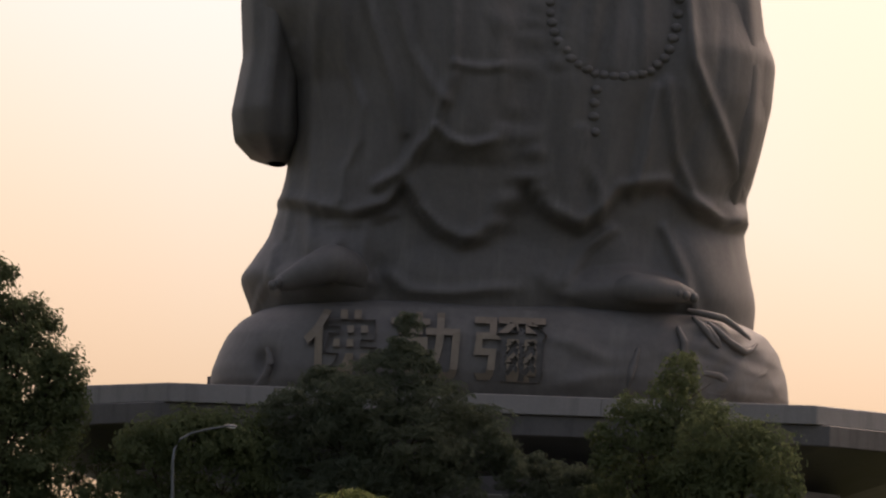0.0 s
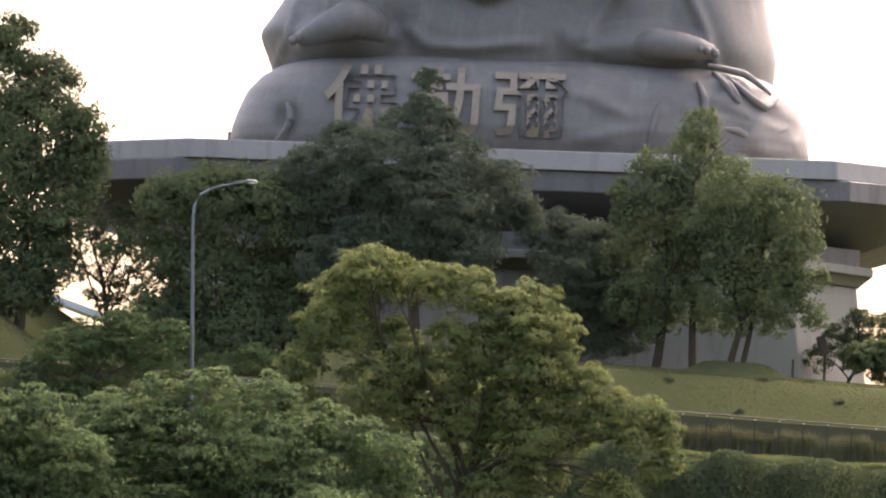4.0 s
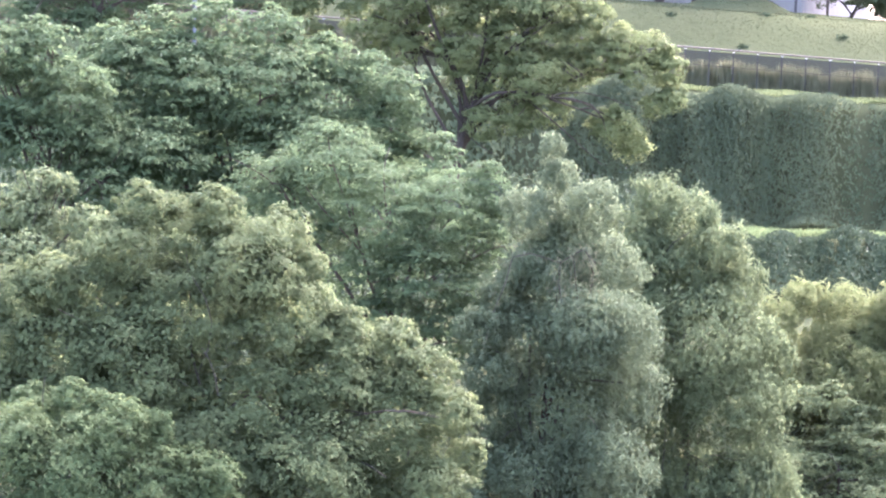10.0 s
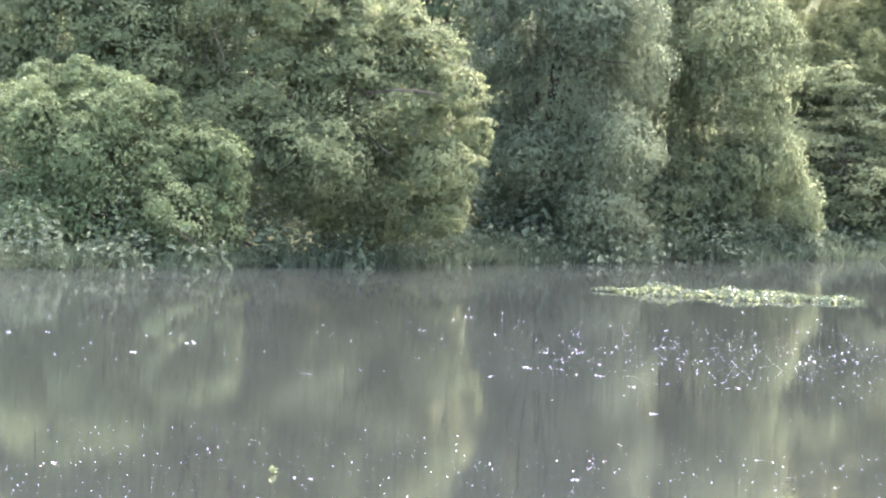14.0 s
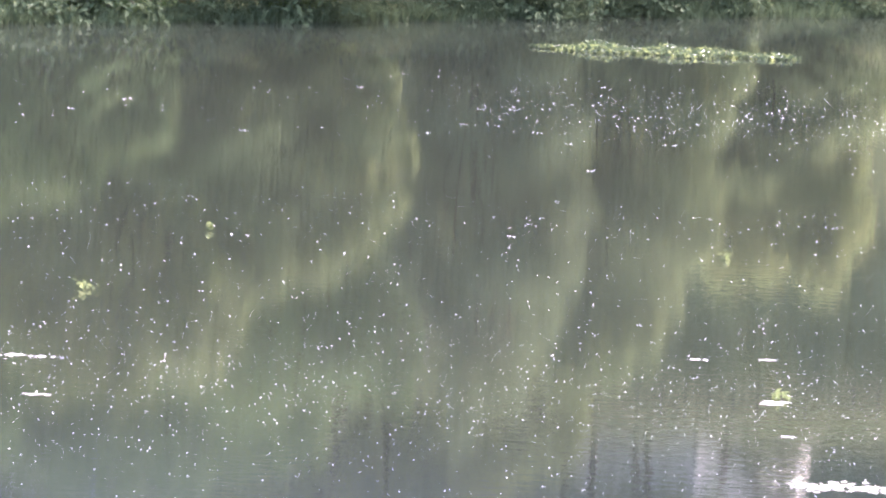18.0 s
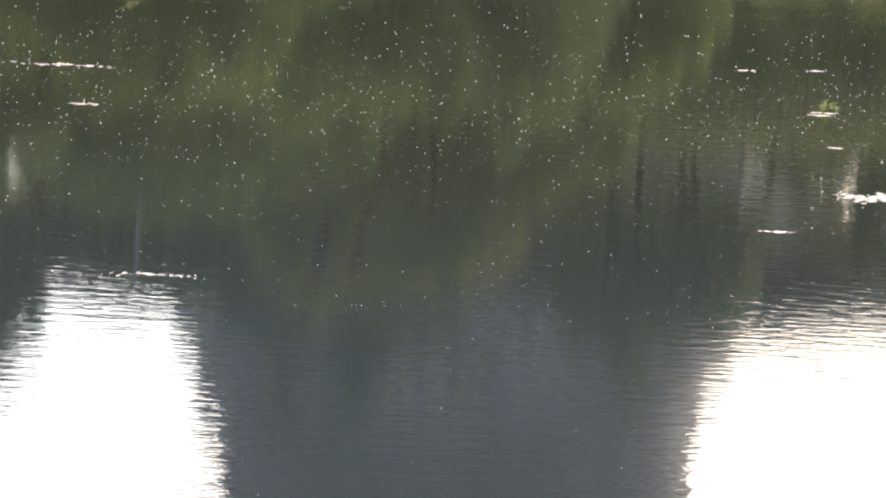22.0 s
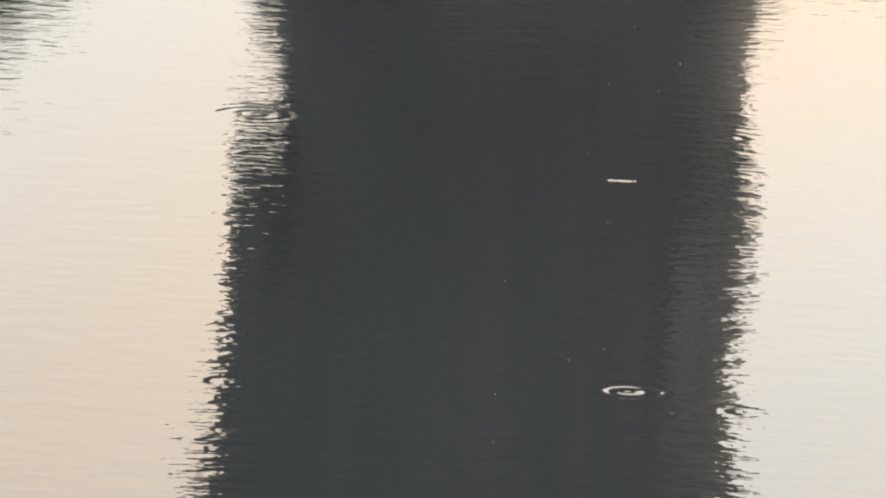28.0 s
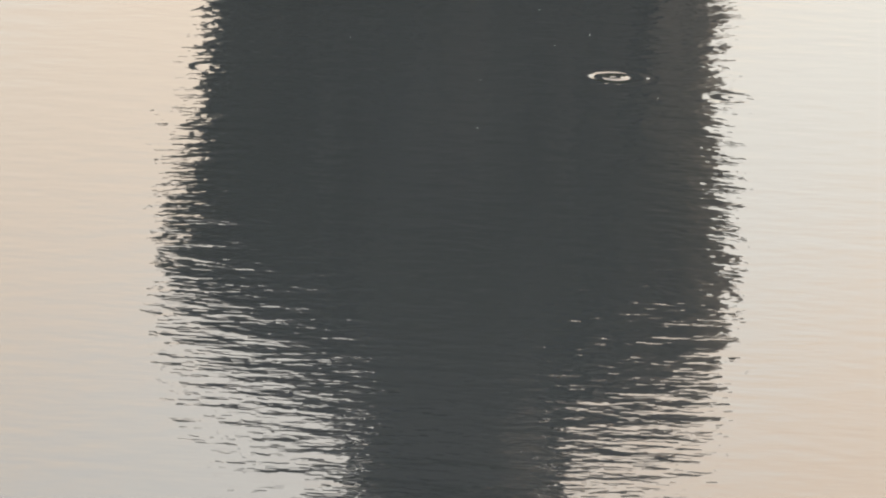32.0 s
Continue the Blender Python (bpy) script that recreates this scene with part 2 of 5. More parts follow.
# rings left by rising fish
height = r1
for cx_, cy_, size_, amp_ in ((-2.18, 69.9, 0.9, 0.25), (2.77, 69.85, 0.5, 0.2), (-1.89, 56.4, 0.45, 0.16), (2.48, 56.2, 0.5, 0.16), (1.52, 56.8, 0.42, 1.3)):
    dist = nt.nodes.new("ShaderNodeVectorMath")
    dist.operation = "DISTANCE"
    dist.inputs[1].default_value = (cx_, cy_, 0.0)
    nt.links.new(place(nt), dist.inputs[0])
    wave = nt.nodes.new("ShaderNodeMath")
    wave.operation = "SINE"
    freq = nt.nodes.new("ShaderNodeMath")
    freq.operation = "MULTIPLY"
    freq.inputs[1].default_value = 30.0
    nt.links.new(dist.outputs["Value"], freq.inputs[0])
    nt.links.new(freq.outputs["Value"], wave.inputs[0])
    fade = nt.nodes.new("ShaderNodeMapRange")
    fade.interpolation_type = "SMOOTHSTEP"
    for key_, val_ in (("From Min", 0.0), ("From Max", size_), ("To Min", amp_), ("To Max", 0.0)):
        fade.inputs[key_].default_value = val_
    nt.links.new(dist.outputs["Value"], fade.inputs["Value"])
    swell = nt.nodes.new("ShaderNodeMath")
    swell.operation = "MULTIPLY_ADD"
    nt.links.new(wave.outputs["Value"], swell.inputs[0])
    nt.links.new(fade.outputs["Result"], swell.inputs[1])
    nt.links.new(height, swell.inputs[2])
    height = swell.outputs["Value"]
nt.links.new(height, b1.inputs["Height"])
nt.links.new(r2, b2.inputs["Height"])
nt.links.new(b1.outputs["Normal"], b2.inputs["Normal"])
nt.links.new(b2.outputs["Normal"], p.inputs["Normal"])


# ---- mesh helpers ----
def fit_far_bank(v):
    """Draw points beyond the wood towards EYE along their rays, to fit the camera's view."""
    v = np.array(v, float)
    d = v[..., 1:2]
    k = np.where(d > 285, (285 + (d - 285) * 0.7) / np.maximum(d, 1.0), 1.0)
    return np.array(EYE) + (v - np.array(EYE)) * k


def nearer(k):
    """Scale a whole building towards EYE, placed to fit the camera's view."""
    return lambda v: np.array(EYE) + (np.array(v, float) - np.array(EYE)) * k


SITE = fit_far_bank


def mesh_from(name, verts, faces, material, smooth=False):
    """A mesh from numpy rows of vertices and rows of faces that all have the same number of corners."""
    verts, faces = np.asarray(SITE(verts), np.float32), np.asarray(faces, np.int32)
    me = bpy.data.meshes.new(name)
    k = faces.shape[1]
    me.vertices.add(len(verts))
    me.vertices.foreach_set("co", verts.ravel())
    me.loops.add(faces.size)
    me.loops.foreach_set("vertex_index", faces.ravel())
    me.polygons.add(len(faces))
    me.polygons.foreach_set("loop_start", np.arange(0, faces.size, k, dtype=np.int32))
    me.polygons.foreach_set("loop_total", np.full(len(faces), k, np.int32))
    me.polygons.foreach_set("use_smooth", np.full(len(faces), smooth))
    me.materials.append(material)
    me.update(calc_edges=True)
    me.validate()
    return me


def thing(name, label, category, at=(0, 0, 0), group="", kind=""):
    ob = new(name)
    ob.location = SITE(at)
    ob.empty_display_size = 0.1
    return tagged(ob, label, category, group, kind)


def part_of(parent, name, me, label=""):
    """A mesh in world coordinates as a part of a thing."""
    ob = new(name, me)
    ob.parent = parent
    off = Vector(parent.location)
    up = parent.parent
    while up:
        off += Vector(up.location)
        up = up.parent
    ob.location = -off
    return tagged(ob, label)


def bm_mesh(name, bm, material, smooth=False):
    me = bpy.data.meshes.new(name)
    bmesh.ops.recalc_face_normals(bm, faces=bm.faces)
    if smooth:
        for fc in bm.faces:
            fc.smooth = True
    for vert in bm.verts:
        vert.co = SITE(vert.co)
    bm.to_mesh(me)
    bm.free()
    me.materials.append(material)
    return me


def box(bm, x0, x1, y0, y1, z0, z1, bevel=0.0):
    r = bmesh.ops.create_cube(bm, size=1.0)
    for v in r["verts"]:
        v.co = Vector(((x0 + x1) / 2 + v.co.x * (x1 - x0), (y0 + y1) / 2 + v.co.y * (y1 - y0), (z0 + z1) / 2 + v.co.z * (z1 - z0)))
    if bevel:
        bmesh.ops.bevel(bm, geom=list({e for v in r["verts"] for e in v.link_edges}), offset=bevel, segments=1, affect="EDGES")


def tube(points, radii, sides=8):
    """Vertices and quads of a bent, tapering tube."""
    pts = np.asarray(points, float)
    tang = np.gradient(pts, axis=0)
    tang /= np.linalg.norm(tang, axis=1)[:, None] + 1e-9
    ref = np.where(np.abs(tang[:, 2:3]) > 0.9, [[1.0, 0, 0]], [[0, 0, 1.0]])
    s = np.cross(tang, ref)
    s /= np.linalg.norm(s, axis=1)[:, None]
    u = np.cross(s, tang)
    a = np.arange(sides) * 2 * np.pi / sides
    ring = pts[:, None] + np.asarray(radii)[:, None, None] * (np.cos(a)[None, :, None] * s[:, None] + np.sin(a)[None, :, None] * u[:, None])
    i, j = np.meshgrid(np.arange(len(pts) - 1), np.arange(sides), indexing="ij")
    j2 = (j + 1) % sides
    q = np.stack([i * sides + j, i * sides + j2, (i + 1) * sides + j2, (i + 1) * sides + j], -1).reshape(-1, 4)
    return ring.reshape(-1, 3), q


def prism(name, outline, z0, z1, material, inset=0.0, bevel=0.04):
    """A slab over an outline; inset draws its foot in."""
    bm = bmesh.new()
    cx, cy = np.mean(outline, axis=0)
    top = [bm.verts.new((x, y, z1)) for x, y in outline]
    low = [bm.verts.new((x + (cx - x) * inset, y + (cy - y) * inset, z0)) for x, y in outline]
    bm.faces.new(top)
    bm.faces.new(low[::-1])
    n = len(outline)
    for i in range(n):
        bm.faces.new((top[i], low[i], low[(i + 1) % n], top[(i + 1) % n]))
    if bevel:
        bmesh.ops.bevel(bm, geom=bm.edges[:], offset=bevel, segments=1, affect="EDGES")
    return bm_mesh(name, bm, material)


def smooth(a, b, x):
    t = np.clip((x - a) / (b - a), 0, 1)
    return t * t * (3 - 2 * t)


# ---- ground ----
def shore_y(x):
    return 231.5 + 34.0 * np.tanh(np.asarray(x, float) / 30.0)


def ground_z(x, y):
    """Height of the ground: near bank, lake bed, wooded bank, two terraces, lawn and the hilltop."""
    x, y = np.asarray(x, float), np.asarray(y, float)
    near = 10.4 - 12.8 * smooth(2.5, 13.0, y)
    s = y - shore_y(x)
    bank = -2.4 + 2.6 * smooth(-14, 3.4, s)
    bank = bank + 9.3 * smooth(0.0, 1.0, (s - 0.8) / np.maximum(262 - shore_y(x), 8.0))
    slope = -0.04 * (np.clip(x, -60, 60) - 12.0)
    low = 12.3 * smooth(262.0, 267.5, y) - 9.5 * smooth(262.0, 267.5, y)
    high = 6.15 * smooth(290.5, 295.5, y) + 0.1 * smooth(295.5, 300.2, y)
    road = 1.1 * smooth(300.8, 303.0, y)
    lawn = (3.3 - 1.9 * smooth(-4, -15, x) + 2.8 * smooth(-18, -24.5, x)) * (0.88 * smooth(304.2, 312.0, y) + 0.12 * smooth(311.0, 319.0, y)) + 0.5 * smooth(319, 345, y) + 1.7 * smooth(322, 345, y) * smooth(-10, -20, x)
    fall = -9.0 * smooth(385, 470, y) - 8.0 * smooth(470, 900, y)
    mound = 0.55 * np.exp(-(((x - 12.3) / 2.0) ** 2 + ((y - 317.5) / 2.2) ** 2) ** 3)
    rough = (0.12 - 0.09 * smooth(300, 306, y)) * np.sin(x * 0.9 + y * 0.31) * np.sin(y * 0.7 - x * 0.23) * smooth(225, 260, y)
    far = bank + low + high + road + lawn + fall + mound + rough + slope * smooth(285, 297, y) * (1 - smooth(400, 500, y))
    return np.where(y < 120, near, far)


def steps(*spans):
    out = []
    for a, b, d in spans:
        out += list(np.arange(a, b - 1e-6, d))
    return np.array(out + [spans[-1][1]])


gx = steps((-4000, -400, 450), (-400, -60, 20), (-60, -32, 2), (-32, 32, 0.6), (32, 60, 2), (60, 400, 20), (400, 4000, 450))
gy = steps((-1500, -40, 146), (-40, 0, 5), (0, 16, 1.0), (16, 200, 23), (200, 286, 1.0), (286, 324, 0.5), (324, 380, 2), (380, 480, 10), (480, 1000, 52), (1000, 4900, 650))
X, Y = np.meshgrid(gx, gy, indexing="ij")
gv = np.stack([X, Y, ground_z(X, Y)], -1).reshape(-1, 3)
i, j = np.meshgrid(np.arange(len(gx) - 1), np.arange(len(gy) - 1), indexing="ij")
k = len(gy)
gq = np.stack([i * k + j, (i + 1) * k + j, (i + 1) * k + j + 1, i * k + j + 1], -1).reshape(-1, 4)
ground = tagged(new("ground", mesh_from("ground", gv, gq, MAT_GRASS, True)), "grassy banks, terraces and lawn round the lake", "ground", kind="structure")

# the lake
wx, wy = np.array([-900.0, -60, 60, 900]), np.array([6.0, 60, 120, 200, 285])
X, Y = np.meshgrid(wx, wy, indexing="ij")
i, j = np.meshgrid(np.arange(3), np.arange(4), indexing="ij")
water = new("water", mesh_from("water", np.stack([X, Y, 0 * X], -1).reshape(-1, 3),
            np.stack([i * 5 + j, (i + 1) * 5 + j, (i + 1) * 5 + j + 1, i * 5 + j + 1], -1).reshape(-1, 4), MAT_WATER))
tagged(water, "still murky green-grey lake water mirroring the bank", "water", kind="structure")

# road along the terrace
rx = np.arange(-60, 61, 1.5)
rv, rq = [], []
for a in rx:
    for yy in (301.2, 301.25, 304.6, 304.65):
        lift = 0.02 if yy in (301.2, 304.65) else 0.10
        rv.append((a, yy, float(max(ground_z(a, 303.2), ground_z(a, 304.2))) + lift))
for a in range(len(rx) - 1):
    for b in range(3):
        rq.append((a * 4 + b, (a + 1) * 4 + b, (a + 1) * 4 + b + 1, a * 4 + b + 1))
tagged(new("road", mesh_from("road", rv, rq, MAT_ROAD)), "narrow grey asphalt road along the terrace", "road", kind="structure")

# ---- leaves ----
RNG = np.random.default_rng(7)


def leaves(centres, size, droop=0.0, narrow=0.5, flat=0.5, vary=0.4, out=None):
    """Folded two-sided leaf blades round the given points: vertices and triangles."""
    n = len(centres)
    nor = RNG.normal(size=(n, 3))
    if out is None:
        nor[:, 2] = np.abs(nor[:, 2]) + flat * 2
    else:
        nor = nor * 0.22 + out
        nor[:, 2] += flat * 0.6
    nor /= np.linalg.norm(nor, axis=1)[:, None]
    d = RNG.normal(size=(n, 3))
    d[:, 2] -= droop * 2.2
    d -= nor * np.sum(d * nor, 1)[:, None] * (1 - droop)
    d /= np.linalg.norm(d, axis=1)[:, None] + 1e-9
    s = np.cross(d, nor)
    s /= np.linalg.norm(s, axis=1)[:, None] + 1e-9
    L = 1.2 * size * (1 + vary * RNG.uniform(-1, 1, n))[:, None]
    w = L * narrow * 0.5
    up = np.cross(s, d) * L * 0.12
    a, b = centres - d * L * 0.5, centres + d * L * 0.5
    l, r = centres - s * w + up, centres + s * w + up
    v = np.stack([a, l, b, r], 1).reshape(-1, 3)
    q = np.arange(n)[:, None] * 4
    return v, np.concatenate([q + [0, 1, 2], q + [0, 2, 3]], 0)


STYLE = {  # sub-clumps a lobe, clump size, flattening, leaf droop, leaf narrowness, leaf flatness
    "broad": (52, 0.29, 0.8, 0.25, 0.5, 0.45),
    "clump": (42, 0.3, 0.8, 0.1, 0.5, 0.6),
    "dome": (34, 0.34, 0.75, 0.15, 0.5, 0.5),
    "layer": (44, 0.36, 0.42, 0.2, 0.42, 0.9),
    "pine": (50, 0.32, 0.42, 0.1, 0.16, 0.5),
    "droop": (54, 0.3, 1.0, 0.5, 0.42, 0.3),
    "plume": (40, 0.4, 1.25, 0.45, 0.11, 0.4),
}


def crown_points(lobes, y, style, dens, shell=True):
    """Leaf places: clumps on the shells of the lobes, thick on top, with gaps between."""
    subs, cs, fl = STYLE[style][:3]
    out, ways = [], []
    for x, z, r in lobes:
        dy = RNG.uniform(-1, 1) * min(1.3, r * 0.9)
        m = max(7, int(subs * min(1.6, max(0.5, r / 1.4))))
        d = RNG.normal(size=(m, 3))
        d[:, 2] += 0.6 if style == "dome" else 0.45
        d /= np.linalg.norm(d, axis=1)[:, None]
        rad = r * RNG.uniform(0.5 if style in ("layer", "pine", "broad") or not shell else 0.68, 1.06, m)[:, None]
        c = np.array([x, y + dy, z]) + d * rad * [1, 1.05, 0.9]
        n = max(100, int(dens * r * r * (1.3 if shell else 1.8)))
        pick = RNG.integers(0, m, n)
        sub = r * cs * RNG.uniform(0.55, 1.25, m)
        o = RNG.normal(size=(n, 3))
        o /= np.linalg.norm(o, axis=1)[:, None]
        if style in ("dome", "clump", "layer"):
            o[:, 2] = np.where(o[:, 2] < -0.25, -o[:, 2], o[:, 2])
        ways.append(o * 0.5 + d[pick] * 0.7)
        o = o * (RNG.uniform(0.3, 1.0, n) ** 0.5 * (1 + 0.5 * RNG.uniform(0, 1, n) ** 6))[:, None]
        out.append(c[pick] + o * sub[pick][:, None] * [1, 1, fl])
        k = 0 if style == "plume" else n // 6 if style in ("layer", "pine", "broad") else n // 3 if not shell else n // 2
        e = RNG.normal(size=(k, 3))
        e /= np.linalg.norm(e, axis=1)[:, None]
        ways.append(e)
        out.append(np.array([x, y + dy, z]) + e * (r * RNG.uniform(0.72, 1.0, k))[:, None] * [1, 1.05, 0.9])
    return np.concatenate(out), np.concatenate(ways)


def limb_path(a, b, sway, k=7):
    t = np.linspace(0, 1, k)[:, None]
    a, b = np.asarray(a, float), np.asarray(b, float)
    bend = np.array([RNG.uniform(-1, 1), RNG.uniform(-1, 1), RNG.uniform(0.0, 0.8)]) * sway
    return a + (b - a) * t + bend * np.sin(np.pi * t)


def tree(name, label, x, y, lobes, style, leaf, dens, size, stems=()):
    """A tree on the ground: tapered trunk, limbs to its lobes, and a crown of leaves."""
    gz = float(ground_z(x, y)) - 0.15
    ob = thing(name, label, "bush" if "bush" in name or "clump" in name or "shrub" in name else "tree", (x, y, gz))
    zs = [l[1] for l in lobes]
    top, low = max(zs), min(zs)
    mid = np.array([np.average([l[0] for l in lobes], weights=[l[2] for l in lobes]), y, gz + (top - gz) * 0.55])
    h = top - gz
    r0 = (0.007 if "bush" in name or "shrub" in name or "draped" in name or "vine" in name or "bank" in name else 0.016) * h + 0.05
    head = np.array([mid[0], y, max(mid[2], gz + 1.0)])
    draped = "draped" in name
    back = 1.0 if draped else 0.0
    path = limb_path((x, y + back, gz), head + [0, back, 0], (0.015 if draped else 0.04) * h, 9)
    v, q = tube(path, np.linspace(r0, r0 * 0.45, 9), 9)
    part_of(ob, "trunk", mesh_from("trunk", v, q, MAT_BARK, True))
    for sx_ in stems:
        sp = limb_path((sx_, y + 0.3, float(ground_z(sx_, y)) - 0.15), (sx_ + 0.5 * (head[0] - x), y, head[2] + 0.6), 0.03 * h, 9)
        sv_, sq_ = tube(sp, np.linspace(r0 * 0.85, r0 * 0.35, 9), 9)
        part_of(ob, "trunk", mesh_from("trunk", sv_, sq_, MAT_BARK, True))
    boughs = leaf == "gold"
    order = sorted(lobes, key=lambda l: -l[2])[::3 if boughs else 1][:17 if boughs else 9]
    for lx, lz, lr in order:
        t = RNG.uniform(0.3, 0.75) if boughs else RNG.uniform(0.35, 0.95)
        start = path[int(t * 8)]
        end = (lx, y + RNG.uniform(-0.6, 0.6), lz + lr * 0.2)
        pv, pq = tube(limb_path(start, end, (0.02 if draped else 0.1 if boughs else 0.05) * h, 7), np.linspace(r0 * (0.32 if boughs else 0.45), 0.03 if boughs else 0.025, 7), 6)
        vs, qs = [pv], [pq]
        n0 = len(pv)
        for _ in range(5 if boughs else 3):
            tip = np.array(end) + RNG.normal(size=3) * lr * 0.55
            bv, bq = tube(limb_path(pv[6 * RNG.integers(3, 6)], tip, 0.05 * h, 5), np.linspace(r0 * 0.18, 0.015, 5), 5)
            vs.append(bv)
            qs.append(bq + n0)
            n0 += len(bv)
        part_of(ob, "limb", mesh_from("limb", np.concatenate(vs), np.concatenate(qs), MAT_BARK, True))
    _, _, _, droop, narrow, flat = STYLE[style]
    pts, ways = crown_points(lobes, y, style, dens, not boughs)
    lv, lt = leaves(pts, size, droop, narrow, flat, out=ways)
    part_of(ob, "crown", mesh_from("crown", lv, lt, LEAF[leaf]))
    return ob


def foliage(name, label, category, pts, size, leaf, droop, narrow, flat, kind="stuff", out=None):
    v, t = leaves(np.asarray(pts), size, droop, narrow, flat, out=out)
    mat = leaf if not isinstance(leaf, str) else LEAF[leaf]
    return tagged(new(name, mesh_from(name, v, t, mat)), label, category, kind=kind)

# ---- the monument: pale base, platform, statue ----
def octagon(x0, x1, yf, cx, cy):
    """Front corners at x0 and x1 on the line yf; sides chamfered by cx and cy; mirrored behind."""
    d = 52.0
    return [(x0, yf), (x1, yf), (x1 + cx, yf + cy), (x1 + cx, yf + d - cy), (x1, yf + d), (x0, yf + d), (x0 - cx, yf + d - cy), (x0 - cx, yf + cy)]


SITE = nearer(0.957)
base = thing("monument_base", "pale octagonal stone base with dark projecting platform", "building", (2, 362, 22.5))
part_of(base, "wall", prism("wall", octagon(-11.78, 15.57, 332.4, 3.5, 6.5), 21.5, 28.14, MAT_WALL, -0.045, 0.05), "pale pinkish battered wall")
part_of(base, "cornice", prism("cornice", octagon(-12.25, 15.96, 331.8, 3.6, 6.6), 28.14, 28.66, MAT_WALL, 0.02, 0.05))
part_of(base, "cornice", prism("cornice", octagon(-12.44, 16.14, 331.5, 3.7, 6.7), 28.66, 29.1, MAT_WALL, 0.0, 0.05))
part_of(base, "neck", prism("neck", octagon(-11.87, 14.91, 333.0, 4.3, 6.2), 29.1, 30.05, MAT_DARK_FACING, 0.0, 0.04), "dark recessed neck")
part_of(base, "soffit", prism("soffit", octagon(-14.82, 17.95, 332.3, 7.2, 7.4), 30.05, 32.04, MAT_SOFFIT, 0.25, 0.04), "grey flaring underside")
# tier coloured darker than the rim above it
part_of(base, "lower_tier", prism("lower_tier", octagon(-14.91, 18.23, 332.2, 7.0, 7.4), 32.04, 33.08, MAT_DARK_FACING, 0.0, 0.05), "dark tier under the rim")
part_of(base, "rim", prism("rim", octagon(-14.34, 17.57, 332.0, 7.0, 7.2), 33.08, 34.03, MAT_BAND, 0.0, 0.05), "pale granite rim")
for k in range(6):
    pb = bmesh.new()
    box(pb, -14.24 + k * 5.3 + 0.02, -14.24 + (k + 1) * 5.3 - 0.02, 331.96, 332.3, 33.1, 34.01, 0.015)
    part_of(base, "rim_panel", bm_mesh("rim_panel", pb, MAT_BAND))
pb = bmesh.new()
box(pb, -13.5, -13.1, 361.5, 362.1, 33.98, 36.4, 0.04)
part_of(base, "small_post", bm_mesh("small_post", pb, MAT_DARK_FACING))
# vertical joints of the pale wall and upright slits
for jx in (-8.5, -3.8, 1.0, 5.7, 10.4):
    pb = bmesh.new()
    box(pb, jx - 0.35, jx + 0.35, 331.95, 332.6, 22.2, 27.95, 0.03)
    part_of(base, "pilaster", bm_mesh("pilaster", pb, MAT_WALL))

AXIS_Y = 362.0
SITE = nearer(0.912)


def loft(zs, left, right, depth, power, nphi, nz, relief=None):
    """A closed body from its left and right outline and its depth at given heights."""
    z = np.linspace(zs[0], zs[-1], nz)
    L, R, D = np.interp(z, zs, left), np.interp(z, zs, right), np.interp(z, zs, depth)
    for _ in range(3):
        for arr in (L, R, D):
            arr[1:-1] = (arr[:-2] + 2 * arr[1:-1] + arr[2:]) / 4
    ph = np.linspace(0, 2 * np.pi, nphi, endpoint=False)
    cx, w = (L + R) / 2, (R - L) / 2
    c, s = np.cos(ph), np.sin(ph)
    ex = np.sign(c) * np.abs(c) ** (2 / power)
    ey = np.sign(s) * np.abs(s) ** (2 / power)
    x = cx[:, None] + w[:, None] * ex[None]
    y = AXIS_Y + D[:, None] * ey[None]
    zz = np.repeat(z[:, None], nphi, 1)
    if relief is not None:
        g = relief(x, zz)
        front = np.clip(-s, 0, 1)[None] ** 0.5
        y = y - g * front
        x = x + 0.25 * np.maximum(g, 0) * np.sign(ex)[None] * np.abs(ex)[None] ** 6
    v = np.stack([x, y, zz], -1).reshape(-1, 3)
    i, j = np.meshgrid(np.arange(nz - 1), np.arange(nphi), indexing="ij")
    j2 = (j + 1) % nphi
    q = np.stack([i * nphi + j, i * nphi + j2, (i + 1) * nphi + j2, (i + 1) * nphi + j], -1).reshape(-1, 4)
    cap = []
    for row in (0, nz - 1):
        mid = len(v)
        v = np.concatenate([v, [v[row * nphi:(row + 1) * nphi].mean(0)]])
        a = row * nphi + np.arange(nphi)
        b = row * nphi + (np.arange(nphi) + 1) % nphi
        cap.append(np.stack([a, b, np.full(nphi, mid), np.full(nphi, mid)], -1))
    return v, q, np.concatenate(cap)[:, :3]


def ridge(t, width):
    return np.exp(-(t / width) ** 2)


HEM_X = [-12, -9.3, -7.6, -6.0, -4.2, -3.3, -2.4, -1.2, 0.0, 1.1, 2.1, 3.0, 4.2, 6.0, 7.2, 8.0, 10.6, 12.0, 13.7, 17]
HEM_Z = [45.8, 45.4, 44.8, 44.4, 44.9, 46.2, 44.8, 43.6, 43.1, 43.5, 44.6, 46.6, 44.9, 44.1, 45.0, 46.2, 46.6, 45.4, 44.9, 45.6]


